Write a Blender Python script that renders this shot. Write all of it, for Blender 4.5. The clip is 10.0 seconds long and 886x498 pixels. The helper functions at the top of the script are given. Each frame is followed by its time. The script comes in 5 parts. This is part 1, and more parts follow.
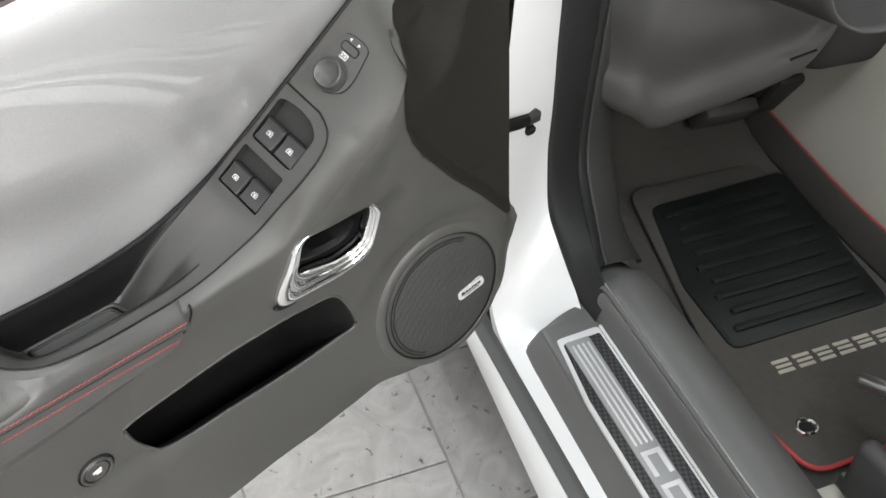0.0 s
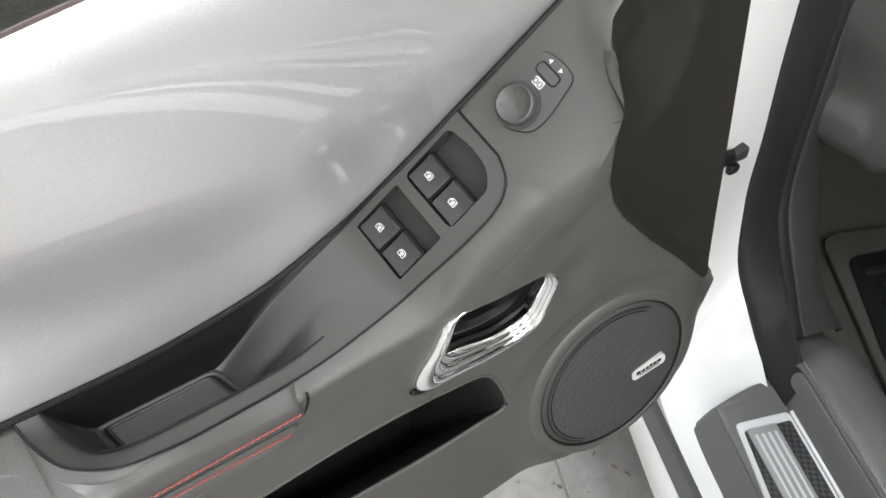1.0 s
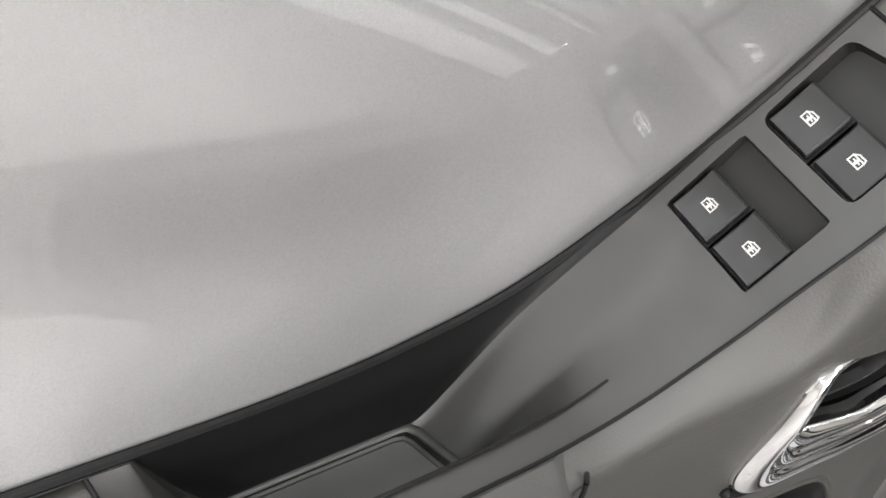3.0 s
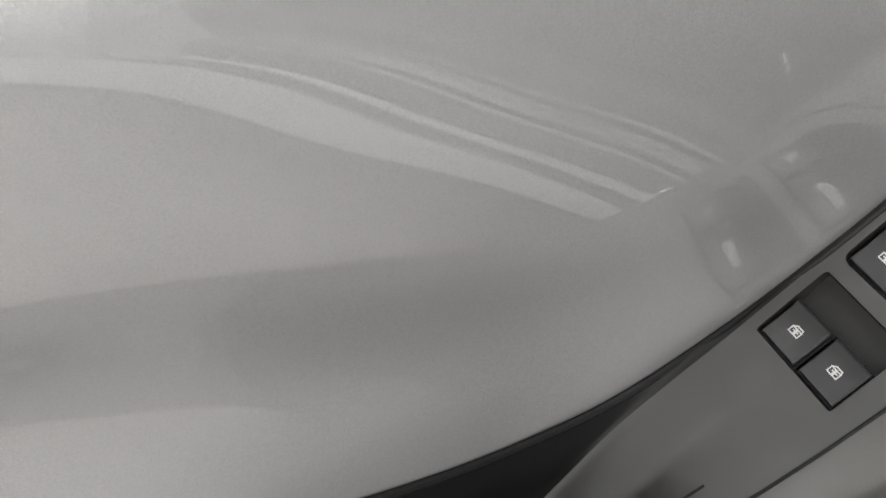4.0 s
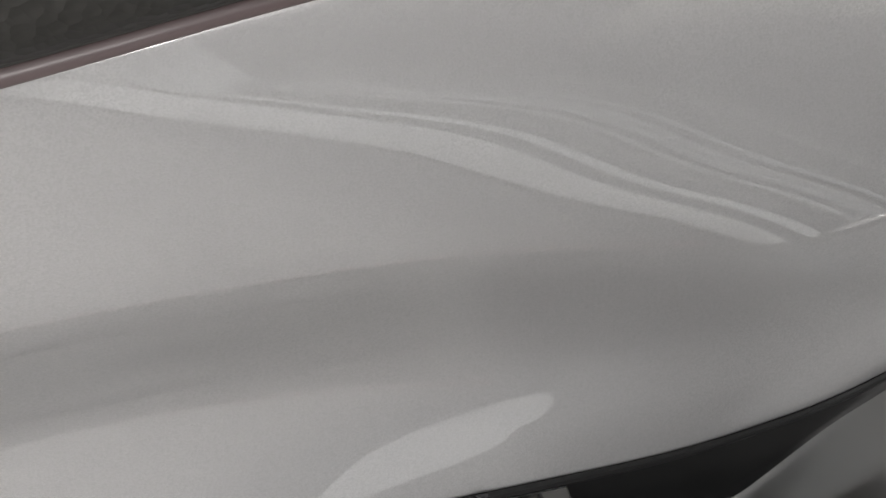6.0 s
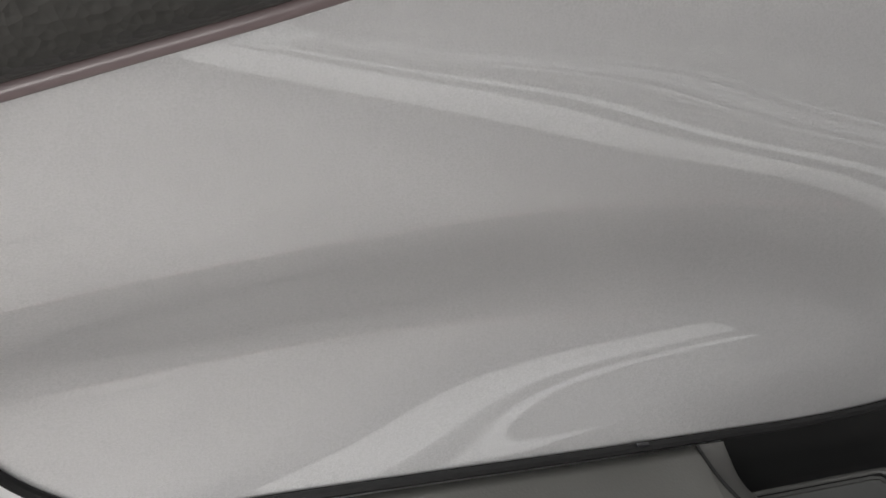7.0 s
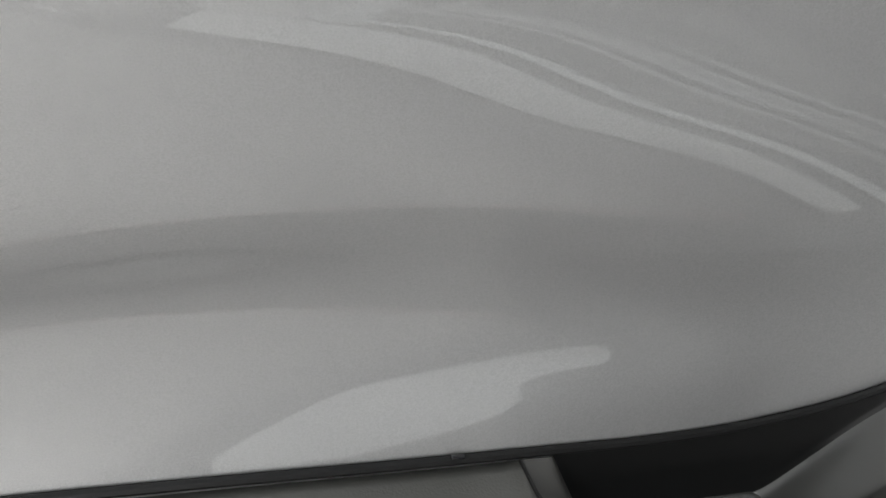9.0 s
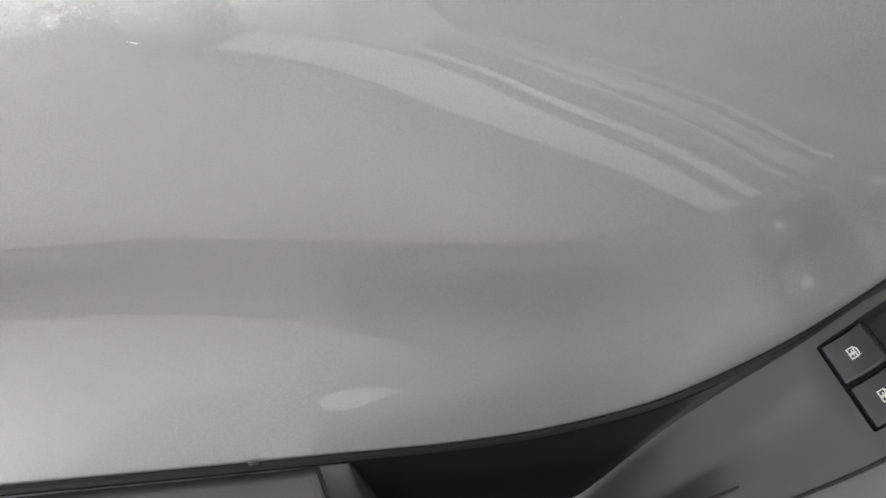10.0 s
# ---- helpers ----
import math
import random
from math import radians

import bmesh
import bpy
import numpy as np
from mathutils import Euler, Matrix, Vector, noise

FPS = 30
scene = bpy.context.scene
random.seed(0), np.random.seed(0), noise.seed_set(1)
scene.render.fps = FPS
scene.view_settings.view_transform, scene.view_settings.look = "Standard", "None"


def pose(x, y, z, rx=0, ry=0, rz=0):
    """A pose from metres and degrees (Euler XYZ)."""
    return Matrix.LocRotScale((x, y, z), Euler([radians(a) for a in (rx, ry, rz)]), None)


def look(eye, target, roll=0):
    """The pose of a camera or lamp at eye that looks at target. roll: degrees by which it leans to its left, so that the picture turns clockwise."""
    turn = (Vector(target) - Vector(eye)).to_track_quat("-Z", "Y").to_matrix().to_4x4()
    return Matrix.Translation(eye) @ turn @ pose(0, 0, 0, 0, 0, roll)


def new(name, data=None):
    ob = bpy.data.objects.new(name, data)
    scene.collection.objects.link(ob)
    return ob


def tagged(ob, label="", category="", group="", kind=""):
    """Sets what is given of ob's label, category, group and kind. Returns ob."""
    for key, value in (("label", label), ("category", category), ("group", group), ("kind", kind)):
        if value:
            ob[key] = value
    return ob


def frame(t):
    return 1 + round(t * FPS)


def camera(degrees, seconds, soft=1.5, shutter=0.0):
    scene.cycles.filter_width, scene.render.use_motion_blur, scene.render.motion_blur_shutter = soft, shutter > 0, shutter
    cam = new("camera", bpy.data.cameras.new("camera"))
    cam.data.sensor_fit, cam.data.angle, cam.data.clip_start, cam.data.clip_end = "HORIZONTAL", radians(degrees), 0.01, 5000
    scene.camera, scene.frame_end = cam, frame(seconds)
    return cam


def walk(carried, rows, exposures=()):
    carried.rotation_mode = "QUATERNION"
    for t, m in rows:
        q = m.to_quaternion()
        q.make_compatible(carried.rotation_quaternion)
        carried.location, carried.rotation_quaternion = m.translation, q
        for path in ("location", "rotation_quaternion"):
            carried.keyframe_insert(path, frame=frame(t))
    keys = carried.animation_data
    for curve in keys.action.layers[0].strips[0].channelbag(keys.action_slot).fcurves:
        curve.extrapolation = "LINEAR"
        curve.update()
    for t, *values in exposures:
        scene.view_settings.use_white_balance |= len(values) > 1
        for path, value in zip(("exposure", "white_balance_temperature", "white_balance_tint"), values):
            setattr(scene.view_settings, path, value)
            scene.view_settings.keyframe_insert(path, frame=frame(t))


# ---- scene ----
cam = camera(53.25, 10.0, soft=1.6)
PATH = [
    (0.0, look((-0.3245, -0.4996, 1.2604), (-0.0999, -0.3139, 0.9864), 4.25)),
    (0.5, look((-0.2578, -0.3760, 1.1978), (-0.0589, -0.1687, 0.9195), 2.95)),
    (1.0, look((-0.2317, -0.3434, 1.1813), (-0.0494, -0.1257, 0.8996), 2.42)),
    (1.5, look((-0.2193, -0.3176, 1.1522), (-0.0464, -0.0957, 0.8679), 3.16)),
    (2.0, look((-0.1862, -0.2434, 1.0996), (-0.0193, -0.0200, 0.8128), 3.21)),
    (2.5, look((-0.1839, -0.2095, 1.0232), (-0.0229, 0.0232, 0.7405), 2.21)),
    (3.0, look((-0.2293, -0.1885, 0.9856), (-0.0681, 0.0822, 0.7391), 0.48)),
    (3.2, look((-0.2443, -0.1958, 0.9896), (-0.0865, 0.0866, 0.7543), -0.24)),
    (4.3, look((-0.2801, -0.2294, 1.0249), (-0.1319, 0.0863, 0.8290), 0.64)),
    (4.5, look((-0.2871, -0.2421, 1.0316), (-0.1436, 0.0773, 0.8383), 0.60)),
    (5.0, look((-0.3133, -0.2268, 1.0376), (-0.1664, 0.0849, 0.8345), 2.48)),
    (5.5, look((-0.3332, -0.2161, 1.0384), (-0.1983, 0.0962, 0.8280), 3.51)),
    (6.0, look((-0.3704, -0.1975, 1.0326), (-0.2408, 0.1133, 0.8166), 3.98)),
    (7.3, look((-0.4027, -0.2340, 1.0234), (-0.3253, 0.1001, 0.8176), -0.91)),
    (7.5, look((-0.3839, -0.2411, 1.0283), (-0.3079, 0.0940, 0.8235), -0.48)),
    (8.0, look((-0.3513, -0.2487, 1.0334), (-0.2790, 0.0901, 0.8335), -0.21)),
    (8.5, look((-0.3350, -0.2426, 1.0285), (-0.2638, 0.0912, 0.8199), 0.32)),
    (9.0, look((-0.3203, -0.2286, 1.0126), (-0.2461, 0.1056, 0.8058), 0.34)),
    (9.5, look((-0.2839, -0.2411, 1.0100), (-0.2124, 0.0997, 0.8131), -0.49)),
    (10.0, look((-0.2374, -0.2790, 1.0205), (-0.1685, 0.0663, 0.8306), -1.72)),
]
EXPOSURES = [(0.0, 0.04, 6300, 10), (1.0, 0.07, 6300, 10), (1.8, 0.2, 6420, 12), (2.6, 0.15, 6420, 12),
             (4.3, -0.82, 6420, 12), (8.5, -0.82, 6420, 12), (9.0, -1.04, 6280, 9), (9.5, -0.81, 6280, 9), (10.0, -0.80, 6280, 9)]
walk(cam, PATH, EXPOSURES)

# ---------- light ----------
scene.view_settings.exposure = 0.0
world = bpy.data.worlds.new("world")
scene.world = world
world.use_nodes = True
world.node_tree.nodes["Background"].inputs[0].default_value = (0.9, 0.95, 1.0, 1)
world.node_tree.nodes["Background"].inputs[1].default_value = 0.2


def area_lamp(name, eye, target, sx, sy, watts, col=(1, 1, 1)):
    data = bpy.data.lights.new(name, "AREA")
    data.shape, data.size, data.size_y, data.energy, data.color = "RECTANGLE", sx, sy, watts, col
    ob = new(name, data)
    ob.matrix_world = look(eye, target)
    return ob


# rows of unseen lamps added under the ceiling, and a wide added daylight fill
for lx, watts in ((-2.4, 63.6), (0.0, 56.2), (2.4, 5.92)):
    for ly, share, col in ((-3.0, 1.75, (1.0, 0.985, 0.965)), (-0.6, 0.55, (0.91, 0.97, 1.0)), (1.8, 0.6, (0.91, 0.97, 1.0))):
        area_lamp("overhead_light", (lx, ly, 3.28), (lx, ly + 0.001, 0), 0.35, 1.3, watts * share, col)
area_lamp("daylight_fill", (-1.1, -5.35, 1.65), (-1.1, 0, 1.4), 3.7, 1.4, 330, (1.0, 0.97, 0.94))


# ---------- materials ----------
def material(name, color, rough=0.5, metal=0.0, coat=0.0, coat_rough=0.03, grain=0.0, grain_scale=900.0, grain_kind="noise",
             blotch=0.0, blotch_scale=12.0, spec=0.5, rough_var=0.0):
    """Principled surface with a fine relief and a soft large-scale variation, in metres of object space."""
    m = bpy.data.materials.new(name)
    m.use_nodes = True
    nt = m.node_tree
    b = nt.nodes["Principled BSDF"]
    b.inputs["Roughness"].default_value = rough
    b.inputs["Metallic"].default_value = metal
    b.inputs["Coat Weight"].default_value = coat
    b.inputs["Coat Roughness"].default_value = coat_rough
    b.inputs["Specular IOR Level"].default_value = spec
    b.inputs["Base Color"].default_value = (*color, 1)
    tc = nt.nodes.new("ShaderNodeTexCoord")
    if blotch:
        n = nt.nodes.new("ShaderNodeTexNoise")
        n.inputs["Scale"].default_value, n.inputs["Detail"].default_value = blotch_scale, 6
        nt.links.new(tc.outputs["Object"], n.inputs["Vector"])
        mix = nt.nodes.new("ShaderNodeMix")
        mix.data_type = "RGBA"
        mix.inputs["A"].default_value = (*[c * (1 - blotch) for c in color], 1)
        mix.inputs["B"].default_value = (*[min(c * (1 + blotch), 1) for c in color], 1)
        nt.links.new(n.outputs["Fac"], mix.inputs["Factor"])
        nt.links.new(mix.outputs["Result"], b.inputs["Base Color"])
        if rough_var:
            mr = nt.nodes.new("ShaderNodeMapRange")
            mr.inputs["To Min"].default_value, mr.inputs["To Max"].default_value = rough - rough_var, rough + rough_var
            nt.links.new(n.outputs["Fac"], mr.inputs["Value"])
            nt.links.new(mr.outputs["Result"], b.inputs["Roughness"])
    if grain:
        if grain_kind == "voronoi":
            g = nt.nodes.new("ShaderNodeTexVoronoi")
            out = g.outputs["Distance"]
        else:
            g = nt.nodes.new("ShaderNodeTexNoise")
            g.inputs["Detail"].default_value = 3
            out = g.outputs["Fac"]
        g.inputs["Scale"].default_value = grain_scale
        nt.links.new(tc.outputs["Object"], g.inputs["Vector"])
        bump = nt.nodes.new("ShaderNodeBump")
        bump.inputs["Strength"].default_value, bump.inputs["Distance"].default_value = grain, 0.0006
        nt.links.new(out, bump.inputs["Height"])
        nt.links.new(bump.outputs["Normal"], b.inputs["Normal"])
    return m


def silver_paint():
    """Silver metallic lacquer: flakes that each lean a little, under a clear coat with faint wipe marks."""
    m = material("silver_paint", (0.60, 0.60, 0.603), 0.38, 0.54, 1.0, 0.02)
    m.node_tree.nodes["Principled BSDF"].inputs["Coat IOR"].default_value = 2.1
    nt = m.node_tree
    b = nt.nodes["Principled BSDF"]
    tc = nt.nodes["Texture Coordinate"]
    v = nt.nodes.new("ShaderNodeTexVoronoi")
    v.inputs["Scale"].default_value = 2400
    nt.links.new(tc.outputs["Object"], v.inputs["Vector"])
    sub = nt.nodes.new("ShaderNodeVectorMath")
    sub.operation = "SUBTRACT"
    sub.inputs[1].default_value = (0.5, 0.5, 0.5)
    nt.links.new(v.outputs["Color"], sub.inputs[0])
    sc = nt.nodes.new("ShaderNodeVectorMath")
    sc.operation = "SCALE"
    sc.inputs["Scale"].default_value = 0.11
    nt.links.new(sub.outputs["Vector"], sc.inputs[0])
    geo = nt.nodes.new("ShaderNodeNewGeometry")
    add = nt.nodes.new("ShaderNodeVectorMath")
    add.operation = "ADD"
    nt.links.new(geo.outputs["Normal"], add.inputs[0])
    nt.links.new(sc.outputs["Vector"], add.inputs[1])
    nrm = nt.nodes.new("ShaderNodeVectorMath")
    nrm.operation = "NORMALIZE"
    nt.links.new(add.outputs["Vector"], nrm.inputs[0])
    nt.links.new(nrm.outputs["Vector"], b.inputs["Normal"])
    # each flake a little brighter or duller
    sep = nt.nodes.new("ShaderNodeSeparateColor")
    nt.links.new(v.outputs["Color"], sep.inputs["Color"])
    glint = nt.nodes.new("ShaderNodeMapRange")
    glint.inputs["From Min"].default_value = 0.0
    glint.inputs["To Min"].default_value, glint.inputs["To Max"].default_value = 0.5, 0.6
    nt.links.new(sep.outputs["Red"], glint.inputs["Value"])
    nt.links.new(glint.outputs["Result"], b.inputs["Base Color"])
    # smears in the coat's gloss
    n = nt.nodes.new("ShaderNodeTexNoise")
    n.inputs["Scale"].default_value, n.inputs["Detail"].default_value, n.inputs["Distortion"].default_value = 9, 5, 1.5
    nt.links.new(tc.outputs["Object"], n.inputs["Vector"])
    mr = nt.nodes.new("ShaderNodeMapRange")
    mr.inputs["To Min"].default_value, mr.inputs["To Max"].default_value = 0.0, 0.010
    nt.links.new(n.outputs["Fac"], mr.inputs["Value"])
    nt.links.new(mr.outputs["Result"], b.inputs["Coat Roughness"])
    return m


def carbon_weave():
    m = material("carbon_weave", (0.02, 0.02, 0.022), 0.3, 0.0, 0.8, 0.05)
    nt = m.node_tree
    c = nt.nodes.new("ShaderNodeTexChecker")
    c.inputs["Scale"].default_value = 220
    c.inputs["Color1"].default_value, c.inputs["Color2"].default_value = (0.012, 0.012, 0.013, 1), (0.05, 0.05, 0.053, 1)
    nt.links.new(nt.nodes["Texture Coordinate"].outputs["Object"], c.inputs["Vector"])
    nt.links.new(c.outputs["Color"], nt.nodes["Principled BSDF"].inputs["Base Color"])
    return m


def floor_tile_material():
    """Pale vinyl tile with scuffs, speckles and worn gloss; every tile a touch different."""
    m = material("floor_tile", (0.56, 0.53, 0.50), 0.38, blotch=0.0)
    nt = m.node_tree
    b = nt.nodes["Principled BSDF"]
    geo = nt.nodes.new("ShaderNodeNewGeometry")
    rnd = nt.nodes.new("ShaderNodeObjectInfo")
    big = nt.nodes.new("ShaderNodeTexNoise")
    big.inputs["Scale"].default_value, big.inputs["Detail"].default_value, big.inputs["Distortion"].default_value = 14, 8, 2.0
    small = nt.nodes.new("ShaderNodeTexNoise")
    small.inputs["Scale"].default_value, small.inputs["Detail"].default_value, small.inputs["Distortion"].default_value = 60, 4, 0.8
    nt.links.new(geo.outputs["Position"], big.inputs["Vector"])
    nt.links.new(geo.outputs["Position"], small.inputs["Vector"])
    r1 = nt.nodes.new("ShaderNodeValToRGB")
    r1.color_ramp.elements[0].position, r1.color_ramp.elements[0].color = 0.25, (0.34, 0.325, 0.31, 1)
    r1.color_ramp.elements[1].position, r1.color_ramp.elements[1].color = 0.7, (0.48, 0.46, 0.44, 1)
    nt.links.new(big.outputs["Fac"], r1.inputs["Fac"])
    r2 = nt.nodes.new("ShaderNodeValToRGB")
    r2.color_ramp.elements[0].position, r2.color_ramp.elements[0].color = 0.27, (0.30, 0.27, 0.24, 1)
    r2.color_ramp.elements[1].position, r2.color_ramp.elements[1].color = 0.36, (1, 1, 1, 1)
    nt.links.new(small.outputs["Fac"], r2.inputs["Fac"])
    mul = nt.nodes.new("ShaderNodeMix")
    mul.data_type, mul.blend_type = "RGBA", "MULTIPLY"
    mul.inputs["Factor"].default_value = 1.0
    nt.links.new(r1.outputs["Color"], mul.inputs["A"])
    nt.links.new(r2.outputs["Color"], mul.inputs["B"])
    hsv = nt.nodes.new("ShaderNodeHueSaturation")
    mr = nt.nodes.new("ShaderNodeMapRange")
    mr.inputs["To Min"].default_value, mr.inputs["To Max"].default_value = 0.93, 1.06
    nt.links.new(rnd.outputs["Random"], mr.inputs["Value"])
    nt.links.new(mr.outputs["Result"], hsv.inputs["Value"])
    nt.links.new(mul.outputs["Result"], hsv.inputs["Color"])
    nt.links.new(hsv.outputs["Color"], b.inputs["Base Color"])
    return m


SILVER = silver_paint()
TRIM = material("grained_trim", (0.058, 0.057, 0.052), 0.44, grain=0.14, grain_scale=900, spec=0.55, grain_kind="voronoi", blotch=0.06, rough_var=0.05)
SMOOTH_TRIM = material("smooth_trim", (0.045, 0.044, 0.041), 0.42, spec=0.65, grain=0.10, grain_scale=1800, blotch=0.05, rough_var=0.04)
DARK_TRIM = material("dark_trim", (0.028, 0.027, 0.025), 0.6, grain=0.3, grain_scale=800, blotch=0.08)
PAD = material("soft_pad", (0.062, 0.061, 0.058), 0.30, grain=0.07, grain_scale=1000, grain_kind="voronoi", blotch=0.06, rough_var=0.05)
# near-black colour stands in for the shade in the hinge end hollow
SHADED_SCOOP = material("shaded_scoop", (0.016, 0.0148, 0.0122), 0.75, spec=0.12, grain=0.2, grain_scale=900, grain_kind="voronoi", blotch=0.1)
TOP_PAD = material("top_pad", (0.030, 0.029, 0.026), 0.6, grain=0.7, grain_scale=380, grain_kind="voronoi", blotch=0.1)
BLACK = material("black_plastic", (0.009, 0.009, 0.009), 0.5, grain=0.05, blotch=0.1, spec=0.25)
GLOSS_BLACK = material("gloss_black", (0.010, 0.010, 0.012), 0.25, coat=0.1, blotch=0.1)
# darker than the panel, to put the recess shade into the colour
WELL = material("shaded_well", (0.020, 0.020, 0.019), 0.5, grain=0.1, grain_scale=1500, blotch=0.06)
BUTTON = material("button_plastic", (0.030, 0.030, 0.030), 0.42, grain=0.08, grain_scale=2500, blotch=0.04)
CHROME = material("chrome", (0.86, 0.86, 0.87), 0.06, 1.0, blotch=0.03, blotch_scale=40)
SATIN = material("satin_metal", (0.62, 0.62, 0.62), 0.3, 1.0, grain=0.05, grain_scale=1500, blotch=0.05)
BADGE = material("badge_silver", (0.60, 0.60, 0.59), 0.35, 0.2, grain=0.05, blotch=0.05)
ALLOY = material("bright_alloy", (0.72, 0.72, 0.72), 0.32, 0.25, grain=0.05, blotch=0.03)
BAND = material("brushed_band", (0.36, 0.36, 0.36), 0.38, 0.3, grain=0.08, blotch=0.06)
WHITE_PAINT = material("white_paint", (0.76, 0.76, 0.752), 0.3, coat=0.6, blotch=0.02)
ICON = material("icon_white", (0.62, 0.62, 0.60), 0.5)
SILL = material("sill_plastic", (0.115, 0.114, 0.110), 0.45, grain=0.12, grain_scale=900, blotch=0.07, rough_var=0.05)
RUBBER = material("seal_rubber", (0.016, 0.017, 0.016), 0.6, spec=0.3, grain=0.15, grain_scale=700, blotch=0.12)
GREY_STRIP = material("grey_strip", (0.10, 0.10, 0.097), 0.55, grain=0.2, blotch=0.12, blotch_scale=30)
PILLAR = material("pillar_plastic", (0.036, 0.036, 0.034), 0.55, grain=0.2, grain_scale=700, blotch=0.08)
CABIN = material("cabin_plastic", (0.062, 0.060, 0.057), 0.6, grain=0.3, grain_scale=600, blotch=0.06)
CARPET = material("carpet", (0.072, 0.067, 0.059), 0.95, grain=1.0, grain_scale=1200, blotch=0.2, blotch_scale=90)
MAT_RUBBER = material("mat_rubber", (0.012, 0.014, 0.013), 0.4, grain=0.2, blotch=0.2, blotch_scale=30)
CONSOLE = material("console_vinyl", (0.42, 0.40, 0.35), 0.55, grain=0.3, grain_scale=500, blotch=0.08)
RED = material("red_thread", (0.42, 0.05, 0.045), 0.7, grain=0.3, blotch=0.15, blotch_scale=300)
PALE_THREAD = material("pale_weave", (0.46, 0.42, 0.35), 0.8, grain=0.5, grain_scale=900, blotch=0.1, blotch_scale=100)
CARBON = carbon_weave()
TILE = floor_tile_material()
GROUT = material("grout", (0.36, 0.345, 0.325), 0.8, grain=0.4, blotch=0.2)
WALL = material("wall_paint", (0.62, 0.61, 0.58), 0.7, grain=0.2, grain_scale=60, blotch=0.05, blotch_scale=2)
CEILING = material("ceiling_paint", (0.7, 0.7, 0.68), 0.8, grain=0.2, grain_scale=80, blotch=0.05)

# ---------- door shape ----------
def spline(pts, n):
    """Catmull-Rom through pts (tuples of any length), n points evenly by index."""
    P = np.array(pts, float)
    u = np.linspace(0, len(P) - 1, n)
    k = np.minimum(u.astype(int), len(P) - 2)
    t = (u - k)[:, None]
    a, b, c, d = P[np.maximum(k - 1, 0)], P[k], P[k + 1], P[np.minimum(k + 2, len(P) - 1)]
    return 0.5 * (2 * b + (c - a) * t + (2 * a - 5 * b + 4 * c - d) * t ** 2 + (3 * b - a - 3 * c + d) * t ** 3)


def sstep(a, b, v):
    t = min(max((v - a) / (b - a), 0.0), 1.0)
    return t * t * (3 - 2 * t)


def lut(pairs):
    xs, ys = [p[0] for p in pairs], [p[1] for p in pairs]
    return lambda v: float(np.interp(v, xs, ys))


# the inclined plane that carries the switches: origin, up-slope axis, outward axis, normal
SW_O = Vector((0.0162, -0.0169, 0.8035))
SW_P = Vector((0.6763, -0.1961, 0.7100))
SW_Q = Vector((0.0428, -0.9518, -0.3037))
SW_N = Vector((-0.7354, -0.2358, 0.6353))


def sw(p, q, up=0.0):
    """A point on the switch plane, p and q in millimetres."""
    return SW_O + SW_P * (p / 1000) + SW_Q * (q / 1000) + SW_N * up


# lower edge of the silver insert
EDGE = spline([(-0.53, -0.001, 0.803), (-0.425, 0.0034, 0.7926), (-0.357, 0.0061, 0.7848), (-0.289, 0.010, 0.7752),
               (-0.2295, 0.0138, 0.767), (-0.17, 0.0201, 0.7568), (-0.119, 0.0255, 0.7524), (-0.068, 0.0267, 0.7587),
               (-0.0141, 0.024, 0.782), (0.0221, 0.0101, 0.8204), (0.0578, -0.0007, 0.8577), (0.0915, -0.011, 0.8929),
               (0.1188, -0.0191, 0.9215), (0.20, -0.043, 1.007), (0.30, -0.07, 1.11)], 240)


def edge_at(x):
    return Vector((x, float(np.interp(x, EDGE[:, 0], EDGE[:, 1])), float(np.interp(x, EDGE[:, 0], EDGE[:, 2]))))


def belt_at(x):
    d = x + 0.35
    return Vector((x, -0.02705 + 0.08396 * d + -0.27114 * d * d, 1.0297 + 0.1601 * x))


# how the insert leans from its lower edge (first row) up to the belt (last row), from the lock end to the hinge end: spline weights
LEAN = np.array(((0.426, 0.227, 0.015, -0.185, -0.289, -0.359, -0.440, -0.529),
                 (0.051, 0.059, 0.042, -0.164, -0.221, -0.175, -0.261, -0.352),
                 (-0.278, -0.226, -0.125, 0.045, -0.036, -0.090, -0.143, -0.140),
                 (-0.415, -0.355, -0.280, -0.527, -0.520, -0.214, -0.004, 0.164),
                 (-0.463, -0.668, -0.960, -0.610, -0.293, -0.035, 0.187, 0.392),
                 (-0.601, -0.585, -0.481, -0.258, -0.215, -0.031, 0.256, 0.549),
                 (-0.655, -0.488, -0.357, -0.442, -0.035, 0.135, 0.417, 0.708),
                 (-0.741, -0.491, -0.228, 0.185, 0.444, 0.529, 0.715, 0.918),
                 (-0.820, -0.359, 0.101, 0.528, 0.804, 0.966, 1.084, 1.187)))


def blend(u, n):
    """Cubic B-spline: the first weight's place and the four shares at u, 0 to 1."""
    u = min(max(u, 0.0), 1.0) * (n - 3)
    k = min(int(u), n - 4)
    t = u - k
    return k, ((1 - t) ** 3 / 6, (3 * t ** 3 - 6 * t * t + 4) / 6, (-3 * t ** 3 + 3 * t * t + 3 * t + 1) / 6, t ** 3 / 6)


def lean_table(n=400):
    tab = np.zeros((n + 1, 9))
    for i in range(n):
        k, w = blend((i + 0.5) / n, 9)
        tab[i + 1] = tab[i]
        tab[i + 1, k:k + 4] += np.array(w) / n
    return tab


LEAN_SUM = lean_table()


